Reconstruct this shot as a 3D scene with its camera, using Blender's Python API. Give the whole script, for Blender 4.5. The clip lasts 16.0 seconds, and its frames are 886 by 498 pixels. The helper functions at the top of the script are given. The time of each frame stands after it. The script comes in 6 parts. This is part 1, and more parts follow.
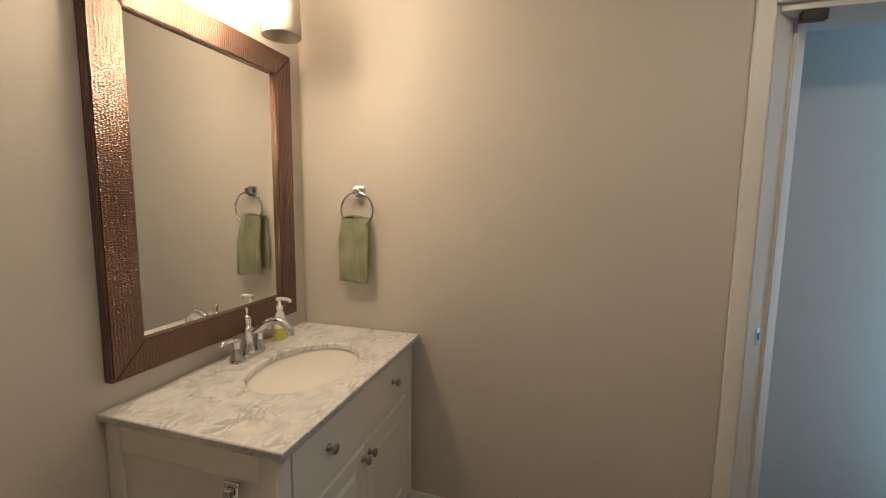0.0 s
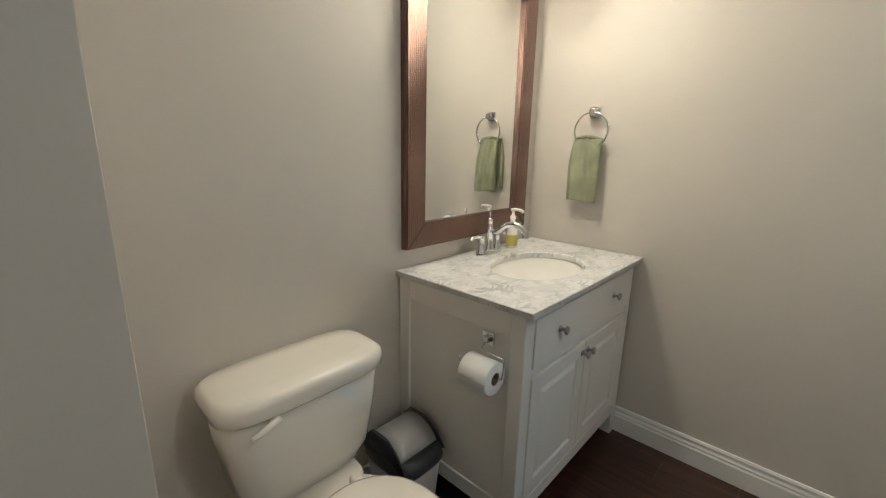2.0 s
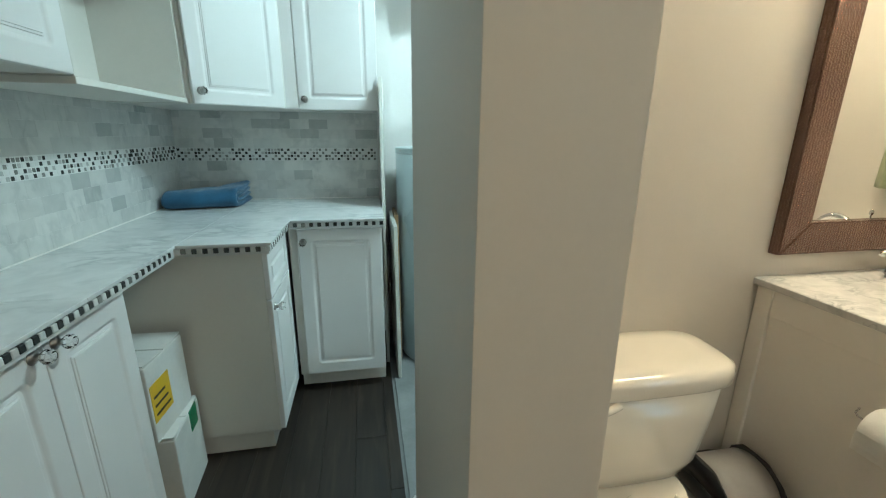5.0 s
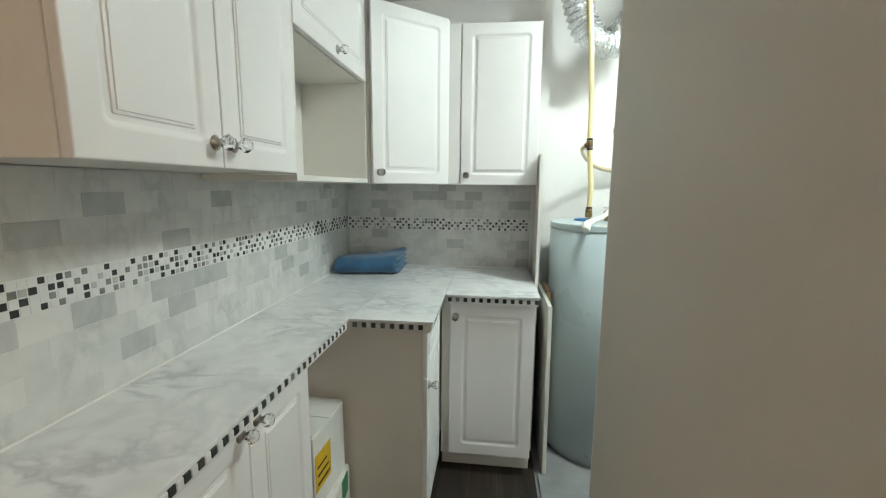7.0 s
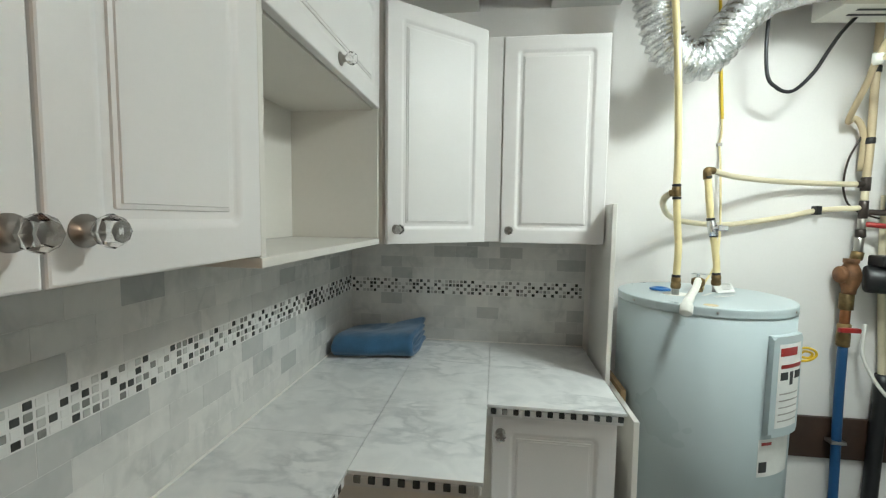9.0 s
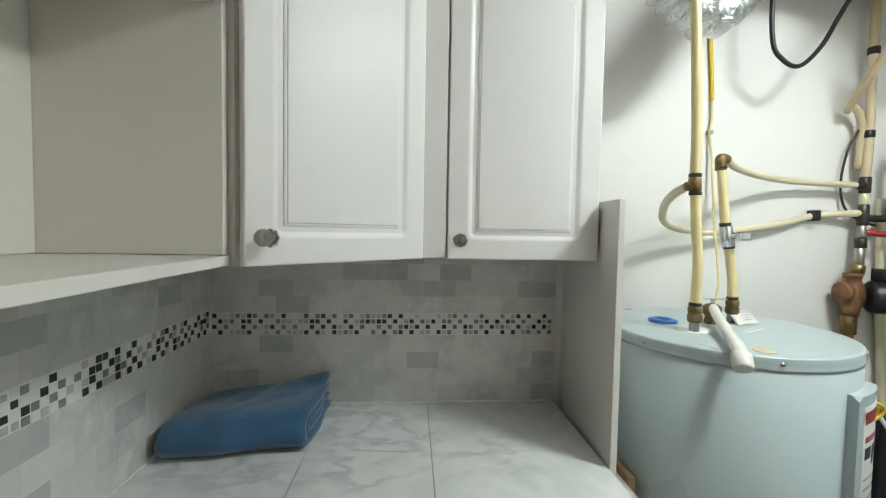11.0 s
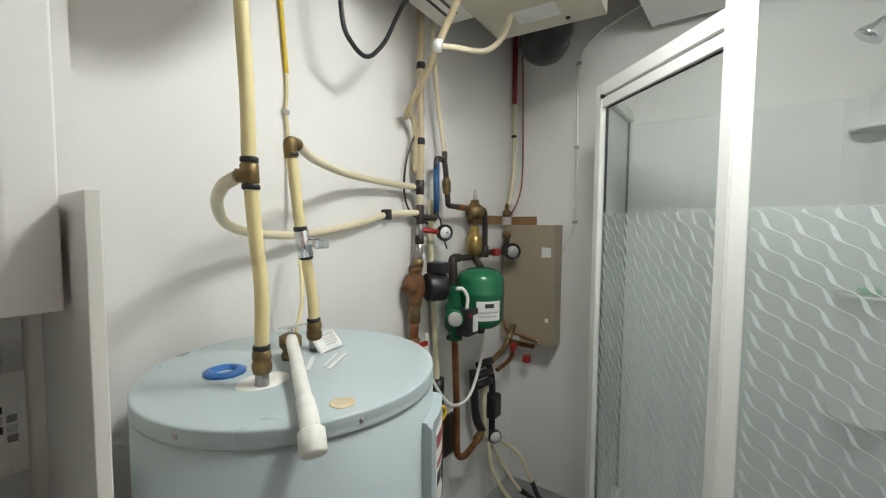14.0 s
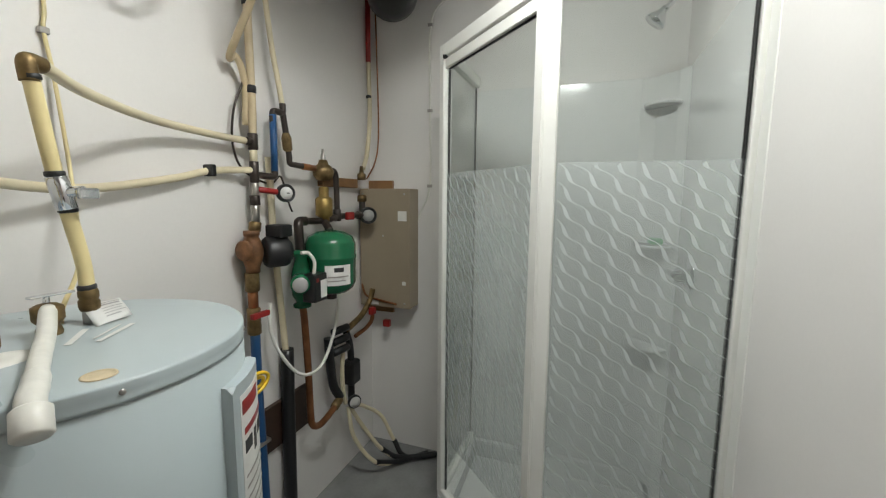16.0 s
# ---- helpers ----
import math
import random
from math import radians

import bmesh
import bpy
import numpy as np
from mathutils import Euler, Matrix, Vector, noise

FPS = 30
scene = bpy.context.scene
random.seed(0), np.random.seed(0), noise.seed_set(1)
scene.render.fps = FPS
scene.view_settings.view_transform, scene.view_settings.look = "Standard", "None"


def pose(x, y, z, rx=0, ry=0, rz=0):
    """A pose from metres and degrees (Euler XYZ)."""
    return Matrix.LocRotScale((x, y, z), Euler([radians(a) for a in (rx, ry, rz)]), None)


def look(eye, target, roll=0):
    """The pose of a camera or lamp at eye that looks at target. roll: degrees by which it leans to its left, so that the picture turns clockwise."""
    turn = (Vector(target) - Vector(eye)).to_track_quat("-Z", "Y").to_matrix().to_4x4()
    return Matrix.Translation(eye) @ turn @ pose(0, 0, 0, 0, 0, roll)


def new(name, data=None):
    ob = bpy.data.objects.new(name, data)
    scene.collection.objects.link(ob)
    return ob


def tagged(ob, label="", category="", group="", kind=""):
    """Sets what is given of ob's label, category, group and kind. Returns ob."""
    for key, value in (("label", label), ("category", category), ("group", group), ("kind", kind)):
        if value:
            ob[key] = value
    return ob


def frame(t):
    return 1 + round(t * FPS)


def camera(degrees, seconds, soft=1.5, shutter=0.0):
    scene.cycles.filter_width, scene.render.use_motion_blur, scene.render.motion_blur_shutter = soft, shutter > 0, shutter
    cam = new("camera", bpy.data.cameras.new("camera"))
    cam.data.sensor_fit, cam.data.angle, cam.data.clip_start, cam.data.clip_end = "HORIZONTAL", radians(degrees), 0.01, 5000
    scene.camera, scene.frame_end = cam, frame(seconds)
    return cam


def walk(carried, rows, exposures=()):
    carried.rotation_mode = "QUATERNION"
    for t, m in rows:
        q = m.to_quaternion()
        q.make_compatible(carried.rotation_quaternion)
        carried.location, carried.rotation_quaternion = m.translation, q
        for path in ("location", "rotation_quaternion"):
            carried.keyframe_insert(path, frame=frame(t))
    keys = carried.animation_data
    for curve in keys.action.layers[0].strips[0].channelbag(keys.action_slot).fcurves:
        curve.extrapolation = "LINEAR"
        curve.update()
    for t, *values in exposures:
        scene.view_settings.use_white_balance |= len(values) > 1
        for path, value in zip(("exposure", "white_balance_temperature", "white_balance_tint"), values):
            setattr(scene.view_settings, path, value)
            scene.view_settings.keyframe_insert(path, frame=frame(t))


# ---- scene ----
cam = camera(94.2, 16.0, soft=1.2)
PATH = [
    (0, (-1.644, -1.167, 1.435), (0.262, -0.602, 1.213), 0.7),
    (0.5, (-1.735, -1.137, 1.436), (0.078, -0.338, 1.163), 0.8),
    (1, (-1.795, -1.123, 1.403), (-0.103, -0.104, 1.088), 0.7),
    (1.5, (-1.837, -1.122, 1.363), (-0.271, 0.062, 0.981), 1.1),
    (2, (-1.866, -1.114, 1.308), (-0.438, 0.205, 0.835), 1.2),
    (2.5, (-1.908, -1.105, 1.274), (-0.622, 0.316, 0.704), 1.1),
    (3, (-1.931, -1.105, 1.249), (-0.764, 0.395, 0.627), 1.1),
    (3.5, (-1.964, -1.074, 1.239), (-0.965, 0.53, 0.584), 0.8),
    (4, (-1.998, -1.028, 1.24), (-1.193, 0.688, 0.604), 0.6),
    (4.5, (-2.036, -0.989, 1.252), (-1.445, 0.828, 0.661), 0.5),
    (5, (-2.053, -0.978, 1.276), (-1.695, 0.915, 0.737), 0.5),
    (5.2, (-2.06, -0.977, 1.278), (-1.795, 0.939, 0.767), 0.5),
    (7.3, (-2.224, -0.827, 1.402), (-2.486, 1.138, 1.137), 0.6),
    (7.5, (-2.243, -0.792, 1.417), (-2.522, 1.174, 1.178), 0.7),
    (8, (-2.288, -0.684, 1.451), (-2.589, 1.284, 1.262), 0.7),
    (8.5, (-2.325, -0.532, 1.473), (-2.619, 1.439, 1.311), 0.8),
    (8.7, (-2.346, -0.456, 1.479), (-2.627, 1.518, 1.321), 0.8),
    (10.8, (-2.467, 0.187, 1.459), (-2.372, 2.183, 1.368), 1.0),
    (11, (-2.446, 0.248, 1.457), (-2.294, 2.24, 1.367), 1.0),
    (11.5, (-2.382, 0.369, 1.463), (-2.023, 2.335, 1.382), 0.9),
    (12, (-2.309, 0.485, 1.486), (-1.671, 2.379, 1.415), 0.9),
    (12.5, (-2.242, 0.574, 1.489), (-1.299, 2.337, 1.42), 0.6),
    (13, (-2.188, 0.596, 1.499), (-0.963, 2.175, 1.417), 0.5),
    (13.5, (-2.149, 0.591, 1.503), (-0.699, 1.964, 1.4), 0.6),
    (14, (-2.108, 0.561, 1.501), (-0.498, 1.741, 1.379), 0.4),
    (14.5, (-2.072, 0.528, 1.494), (-0.354, 1.542, 1.349), 0.4),
    (15, (-2.041, 0.499, 1.481), (-0.247, 1.365, 1.309), 0.4),
    (15.5, (-2.026, 0.474, 1.47), (-0.184, 1.224, 1.267), 0.4),
    (16, (-2.019, 0.458, 1.451), (-0.152, 1.132, 1.206), 0.5),
]
EXPOSURE = [(0.0, -0.88, 5800, 9), (0.5, -0.84, 5350, 8), (1.0, -0.74, 4800, 4), (2.0, -0.40, 4800, 1), (3.0, -0.05, 4800, -2), (4.0, 0.15, 4750, -10), (4.5, 0.12, 4800, -10), (5.0, 0.08, 5350, -4), (5.2, 0.08, 5600, -1),
            (7.3, 0.2, 6400, 12), (8.5, -0.08, 6500, 14), (11.0, -0.24, 6550, 16), (12.5, -0.38, 6750, 22), (13.5, -0.48, 6750, 22), (15.0, -0.63, 6800, 23), (16.0, -0.70, 6850, 24)]
walk(cam, [(t, look(eye, target, roll)) for t, eye, target, roll in PATH], EXPOSURE)

# ---- light and exposure ----
world = bpy.data.worlds.new("world")
scene.world = world
world.use_nodes = True
world.node_tree.nodes["Background"].inputs["Color"].default_value = (0.5, 0.6, 0.7, 1)
world.node_tree.nodes["Background"].inputs["Strength"].default_value = 0.02

VANITY_GLOW, LAUNDRY_GLOW, ENTRY_GLOW = 76.0, 106.0, 62.0
VANITY_TINT, LAUNDRY_TINT, ENTRY_TINT = (1.0, 0.73, 0.45), (0.85, 1.0, 0.95), (1.0, 0.83, 0.62)

# unseen blue area light added inside the hall, standing in for daylight on its wall
hall_fill = bpy.data.lights.new("hall_fill", "AREA")
hall_fill.shape, hall_fill.size, hall_fill.size_y = "RECTANGLE", 0.2, 2.4
hall_fill.energy, hall_fill.color = 26, (0.52, 0.80, 1.0)
hall = new("hall_fill", hall_fill)
hall.matrix_world = look((0.33, -3.26, 1.45), (0.36, -1.5, 1.45))


# ---- materials ----
def nodes_of(name):
    m = bpy.data.materials.new(name)
    m.use_nodes = True
    nt = m.node_tree
    return m, nt, nt.nodes["Principled BSDF"]


def ramp(nt, fac, stops):
    r = nt.nodes.new("ShaderNodeValToRGB")
    while len(r.color_ramp.elements) < len(stops):
        r.color_ramp.elements.new(0.5)
    for e, (p, c) in zip(r.color_ramp.elements, stops):
        e.position, e.color = p, (*c, 1)
    nt.links.new(fac, r.inputs[0])
    return r.outputs[0]


def noise_of(nt, scale, detail=3.0, warp=0.0, stretch=(1, 1, 1), world_space=True):
    if world_space:
        co = nt.nodes.new("ShaderNodeNewGeometry").outputs["Position"]
    else:
        co = nt.nodes.new("ShaderNodeTexCoord").outputs["Object"]
    mp = nt.nodes.new("ShaderNodeMapping")
    mp.inputs["Scale"].default_value = stretch
    nt.links.new(co, mp.inputs[0])
    n = nt.nodes.new("ShaderNodeTexNoise")
    n.inputs["Scale"].default_value, n.inputs["Detail"].default_value, n.inputs["Distortion"].default_value = scale, detail, warp
    nt.links.new(mp.outputs[0], n.inputs["Vector"])
    return n.outputs["Fac"]


def mix(nt, a, b, fac, mode="MIX"):
    x = nt.nodes.new("ShaderNodeMix")
    x.data_type, x.blend_type = "RGBA", mode
    for sock, v in ((x.inputs[0], fac), (x.inputs[6], a), (x.inputs[7], b)):
        if isinstance(v, (int, float)):
            sock.default_value = v
        elif isinstance(v, tuple):
            sock.default_value = (*v, 1)
        else:
            nt.links.new(v, sock)
    return x.outputs[2]


def bump(nt, bsdf, height, strength, dist=0.002):
    b = nt.nodes.new("ShaderNodeBump")
    b.inputs["Strength"].default_value, b.inputs["Distance"].default_value = strength, dist
    nt.links.new(height, b.inputs["Height"])
    nt.links.new(b.outputs[0], bsdf.inputs["Normal"])


def surface(name, col, rough=0.5, metal=0.0, var=0.12, big=1.5, fine=60.0, relief=0.1, coat=0.0, dist=0.001, sheen_var=0.02):
    """A plain surface with large stains, fine grain and a little relief."""
    m, nt, b = nodes_of(name)
    dark = tuple(c * (1 - var) for c in col)
    lite = tuple(min(1.0, c * (1 + var * 0.6)) for c in col)
    c1 = ramp(nt, noise_of(nt, big, 4), [(0.3, dark), (0.7, lite)])
    c2 = ramp(nt, noise_of(nt, fine, 2), [(0.3, (0.9, 0.9, 0.9)), (0.7, (1, 1, 1))])
    nt.links.new(mix(nt, c1, c2, min(1.0, var * 3), "MULTIPLY"), b.inputs["Base Color"])
    b.inputs["Metallic"].default_value = metal
    b.inputs["Coat Weight"].default_value = coat
    rr = ramp(nt, noise_of(nt, fine * 0.3, 3), [(0.2, (max(0, rough - sheen_var),) * 3), (0.8, (min(1, rough + sheen_var),) * 3)])
    nt.links.new(rr, b.inputs["Roughness"])
    if relief:
        bump(nt, b, noise_of(nt, fine, 3), relief, dist)
    return m


def marble(name, white, vein, scale, vary=False, rough=0.2, sharp=(0.46, 0.5, 0.54), curl=2.2, detail=8):
    m, nt, b = nodes_of(name)
    cloud = noise_of(nt, scale, 6, 1.2)
    thread = noise_of(nt, scale * 0.8, detail, curl, (1, 1.7, 1))
    soft = ramp(nt, cloud, [(0.35, tuple(0.6 * w + 0.4 * v for w, v in zip(white, vein))), (0.6, white)])
    mid = ramp(nt, thread, [(sharp[0], (0, 0, 0)), (sharp[1], (1, 1, 1)), (sharp[2], (0, 0, 0))])
    spots = ramp(nt, noise_of(nt, scale * 0.55, 3), [(0.42, (0, 0, 0)), (0.62, (1, 1, 1))])
    amount = mix(nt, mid, spots, 1.0, "MULTIPLY")
    col = mix(nt, soft, vein, amount)
    if vary:
        info = nt.nodes.new("ShaderNodeObjectInfo")
        tone = ramp(nt, info.outputs["Random"], [(0.0, (0.72, 0.735, 0.74)), (0.13, (0.80, 0.81, 0.81)), (0.17, (0.94, 0.94, 0.935)), (0.6, (1.0, 1.0, 0.99)), (1.0, (1.07, 1.06, 1.045))])
        col = mix(nt, col, tone, 1.0, "MULTIPLY")
    nt.links.new(col, b.inputs["Base Color"])
    b.inputs["Roughness"].default_value = rough
    return m


def planks_mat(name, a, b_, c, rough=0.35):
    m, nt, b = nodes_of(name)
    info = nt.nodes.new("ShaderNodeObjectInfo")
    grain = noise_of(nt, 5, 6, 0.6, (7, 0.6, 1))
    col = ramp(nt, grain, [(0.25, a), (0.55, b_), (0.8, c)])
    tone = ramp(nt, info.outputs["Random"], [(0, (0.8, 0.8, 0.8)), (1, (1.12, 1.1, 1.08))])
    nt.links.new(mix(nt, col, tone, 1.0, "MULTIPLY"), b.inputs["Base Color"])
    b.inputs["Roughness"].default_value = rough
    bump(nt, b, grain, 0.15, 0.001)
    return m


def glow(name, col, strength):
    m, nt, b = nodes_of(name)
    b.inputs["Base Color"].default_value = (0.9, 0.9, 0.88, 1)
    b.inputs["Emission Color"].default_value = (*col, 1)
    b.inputs["Emission Strength"].default_value = strength
    return m


def clear(name, col, rough, ior=1.45):
    m, nt, b = nodes_of(name)
    b.inputs["Base Color"].default_value = (*col, 1)
    b.inputs["Roughness"].default_value = rough
    b.inputs["IOR"].default_value = ior
    b.inputs["Transmission Weight"].default_value = 1.0
    return m


def pane_mat(name, tint, haze):
    """Thin sheet glass: mostly see-through, glossy, with an even share of frosting."""
    m, nt, b = nodes_of(name)
    out = nt.nodes["Material Output"]
    see = nt.nodes.new("ShaderNodeBsdfTransparent")
    see.inputs[0].default_value = (*tint, 1)
    gloss = nt.nodes.new("ShaderNodeBsdfGlossy")
    gloss.inputs["Roughness"].default_value = 0.02
    facing = nt.nodes.new("ShaderNodeLayerWeight")
    steep = nt.nodes.new("ShaderNodeMath")
    steep.operation = "POWER"
    steep.inputs[1].default_value = 4.0
    nt.links.new(facing.outputs["Facing"], steep.inputs[0])
    fres = nt.nodes.new("ShaderNodeMath")
    fres.operation = "MULTIPLY_ADD"
    fres.inputs[1].default_value, fres.inputs[2].default_value = 0.6, 0.028
    nt.links.new(steep.outputs[0], fres.inputs[0])
    m1 = nt.nodes.new("ShaderNodeMixShader")
    nt.links.new(fres.outputs[0], m1.inputs[0])
    nt.links.new(see.outputs[0], m1.inputs[1])
    nt.links.new(gloss.outputs[0], m1.inputs[2])
    b.inputs["Base Color"].default_value = (0.62, 0.66, 0.65, 1)
    b.inputs["Roughness"].default_value = 0.4
    m2 = nt.nodes.new("ShaderNodeMixShader")
    m2.inputs[0].default_value = haze
    nt.links.new(m1.outputs[0], m2.inputs[1])
    nt.links.new(b.outputs[0], m2.inputs[2])
    nt.links.new(m2.outputs[0], out.inputs[0])
    return m


def hammered(name):
    m, nt, b = nodes_of(name)
    co = nt.nodes.new("ShaderNodeNewGeometry").outputs["Position"]
    mp = nt.nodes.new("ShaderNodeMapping")
    mp.inputs["Scale"].default_value = (110, 110, 225)
    nt.links.new(co, mp.inputs[0])
    v = nt.nodes.new("ShaderNodeTexVoronoi")
    v.inputs["Scale"].default_value = 1.0
    v.inputs["Randomness"].default_value = 0.55
    nt.links.new(mp.outputs[0], v.inputs["Vector"])
    col = ramp(nt, noise_of(nt, 6, 4), [(0.3, (0.15, 0.085, 0.062)), (0.7, (0.20, 0.12, 0.09))])
    nt.links.new(col, b.inputs["Base Color"])
    b.inputs["Metallic"].default_value, b.inputs["Roughness"].default_value = 0.65, 0.24
    bump(nt, b, v.outputs["Distance"], 0.75, 0.004)
    return m


def foil(name):
    m, nt, b = nodes_of(name)
    b.inputs["Base Color"].default_value = (0.8, 0.81, 0.82, 1)
    b.inputs["Metallic"].default_value, b.inputs["Roughness"].default_value = 1.0, 0.22
    bump(nt, b, noise_of(nt, 70, 5, 1.0), 0.9, 0.01)
    return m


def cloth(name, col, weave=260.0):
    m, nt, b = nodes_of(name)
    c = ramp(nt, noise_of(nt, 12, 4), [(0.3, tuple(0.78 * v for v in col)), (0.7, tuple(min(1, 1.12 * v) for v in col))])
    nt.links.new(c, b.inputs["Base Color"])
    b.inputs["Roughness"].default_value = 0.95
    b.inputs["Sheen Weight"].default_value = 0.3
    bump(nt, b, noise_of(nt, weave, 2), 0.7, 0.003)
    return m


WALL = surface("wall_paint", (0.60, 0.555, 0.49), 0.6, var=0.05, big=0.8, fine=140, relief=0.06)
WALL_WHITE = surface("white_wall_paint", (0.78, 0.75, 0.725), 0.55, var=0.05, big=1.2, fine=110, relief=0.08)
CEIL = surface("ceiling_board", (0.76, 0.75, 0.73), 0.8, var=0.06, fine=160, relief=0.2)
TRIM = surface("trim_paint", (0.78, 0.76, 0.72), 0.35, var=0.05, fine=80, relief=0.03)
DOOR_WHITE = surface("cabinet_vinyl", (0.79, 0.765, 0.75), 0.42, var=0.03, big=2.5, fine=160, relief=0.012, sheen_var=0.01)
CARCASS = surface("melamine", (0.74, 0.71, 0.66), 0.4, var=0.06, fine=70, relief=0.02)
VANITY_PAINT = surface("vanity_paint", (0.76, 0.73, 0.68), 0.35, var=0.05, big=3, fine=80, relief=0.04)
PORCELAIN = surface("porcelain", (0.80, 0.755, 0.67), 0.1, var=0.03, big=2, fine=20, relief=0.0, coat=0.6)
MARBLE_TOP = marble("vanity_marble", (0.79, 0.78, 0.76), (0.43, 0.44, 0.445), 17, rough=0.12, sharp=(0.43, 0.5, 0.57), curl=0.9, detail=10)
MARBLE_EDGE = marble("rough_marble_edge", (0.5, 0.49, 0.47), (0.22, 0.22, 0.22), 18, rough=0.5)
TILE = marble("marble_wall_tile", (0.67, 0.665, 0.65), (0.54, 0.545, 0.54), 13, True, 0.25, (0.40, 0.5, 0.60), 0.25, 7)
TILE_FLAT = marble("marble_counter_tile", (0.77, 0.77, 0.76), (0.53, 0.54, 0.545), 9.0, False, 0.22, (0.42, 0.5, 0.58), 0.25, 10)
MOSAIC_LIGHT = surface("pale_mosaic", (0.69, 0.685, 0.67), 0.3, var=0.10, big=14, fine=90, relief=0)
MOSAIC_PALE = surface("pale_grey_mosaic", (0.50, 0.50, 0.485), 0.25, var=0.2, big=25, fine=120, relief=0)
FOAM = surface("tan_foam", (0.62, 0.50, 0.33), 0.9, var=0.15, big=40, fine=150, relief=0.2)
MILKY = surface("milky_plastic", (0.76, 0.74, 0.68), 0.3, var=0.10, big=30, fine=70, relief=0.05)
BRASS_CLEAN = surface("clean_brass", (0.46, 0.31, 0.11), 0.35, 0.85, var=0.25, big=25, fine=120, relief=0.05)
MOSAIC_MID = surface("grey_mosaic", (0.25, 0.25, 0.235), 0.15, var=0.35, big=25, fine=120, relief=0)
MOSAIC_DARK = surface("dark_mosaic", (0.05, 0.052, 0.05), 0.12, var=0.4, big=30, fine=120, relief=0)
GROUT = surface("grout", (0.72, 0.715, 0.70), 0.9, var=0.08, fine=200, relief=0.3)
BRONZE = hammered("hammered_bronze")
MIRROR, _nt, _b = nodes_of("mirror_silver")
_b.inputs["Base Color"].default_value, _b.inputs["Metallic"].default_value, _b.inputs["Roughness"].default_value = (0.86, 0.87, 0.86, 1), 1.0, 0.015
CHROME = surface("chrome", (0.72, 0.73, 0.75), 0.08, 1.0, var=0.05, fine=40, relief=0)
NICKEL = surface("brushed_nickel", (0.45, 0.42, 0.39), 0.3, 1.0, var=0.1, fine=90, relief=0.05)
BRASS = surface("tarnished_brass", (0.25, 0.165, 0.075), 0.5, 0.8, var=0.5, big=30, fine=150, relief=0.1)
RUST = surface("rusty_casting", (0.24, 0.11, 0.05), 0.6, 0.4, var=0.5, big=25, fine=120, relief=0.3)
COPPER = surface("dull_copper", (0.33, 0.135, 0.06), 0.45, 0.85, var=0.35, big=15, fine=90, relief=0.05)
IRON = surface("dark_iron", (0.055, 0.042, 0.036), 0.38, 0.5, var=0.3, fine=90, relief=0.1)
BLACK = surface("black_plastic", (0.012, 0.012, 0.013), 0.4, var=0.2, fine=90, relief=0.05)
PEX = surface("yellowed_pex", (0.74, 0.61, 0.32), 0.35, var=0.12, big=6, fine=60, relief=0.02)
PEX_PALE = surface("pale_tubing", (0.69, 0.60, 0.42), 0.35, var=0.1, big=6, fine=60, relief=0.02)
TAN_HOSE = surface("tan_hose", (0.56, 0.44, 0.28), 0.4, var=0.15, big=6, fine=60, relief=0.02)
BLUE_PEX = surface("blue_pex", (0.012, 0.075, 0.2), 0.35, var=0.15, fine=60, relief=0.02)
WHITE_PLASTIC = surface("white_plastic", (0.78, 0.76, 0.70), 0.35, var=0.06, big=12, fine=50, relief=0.02)
HEATER = surface("heater_enamel", (0.42, 0.485, 0.50), 0.28, var=0.05, big=2, fine=14, relief=0.0, sheen_var=0.01)
PAPER = surface("label_paper", (0.74, 0.73, 0.70), 0.6, var=0.08, big=20, fine=100, relief=0.05)
INK = surface("black_ink", (0.03, 0.03, 0.03), 0.6, var=0.1, relief=0)
RED = surface("red_plastic", (0.33, 0.018, 0.016), 0.35, var=0.15, relief=0)
BLUE_RING = surface("blue_plastic", (0.012, 0.14, 0.42), 0.35, var=0.15, relief=0)
YELLOW = surface("yellow_plastic", (0.72, 0.47, 0.02), 0.4, var=0.15, relief=0)
GREEN = surface("green_enamel", (0.006, 0.13, 0.055), 0.22, var=0.12, big=10, fine=60, relief=0.02)
GREEN_TAPE = surface("green_tape", (0.01, 0.20, 0.07), 0.4, var=0.1, relief=0)
BEIGE = surface("taupe_steel", (0.33, 0.265, 0.19), 0.45, var=0.08, big=3, fine=90, relief=0.05)
HRV_STEEL = surface("beige_steel", (0.56, 0.52, 0.43), 0.45, var=0.08, big=3, fine=90, relief=0.05)
PLY = surface("plywood", (0.30, 0.15, 0.06), 0.7, var=0.3, big=9, fine=70, relief=0.2)
DARK_WOOD = surface("stained_board", (0.045, 0.022, 0.014), 0.5, var=0.3, big=6, fine=60, relief=0.2)
RAW_WOOD = surface("raw_pine", (0.5, 0.33, 0.17), 0.7, var=0.25, big=10, fine=70, relief=0.2)
CONCRETE = surface("concrete", (0.27, 0.27, 0.265), 0.8, var=0.25, big=4, fine=60, relief=0.3)
JOIST = surface("old_joist", (0.16, 0.09, 0.045), 0.8, var=0.3, big=6, fine=60, relief=0.3)
ALU = surface("white_frame", (0.80, 0.79, 0.75), 0.3, var=0.04, fine=60, relief=0.02)
ACRYLIC = surface("shower_acrylic", (0.74, 0.74, 0.73), 0.14, var=0.03, big=1.5, fine=20, relief=0, coat=0.3)
RUBBER = surface("black_seal", (0.015, 0.015, 0.015), 0.5, var=0.1, relief=0)
GREEN_TOWEL = cloth("sage_towel", (0.53, 0.55, 0.36), 200)
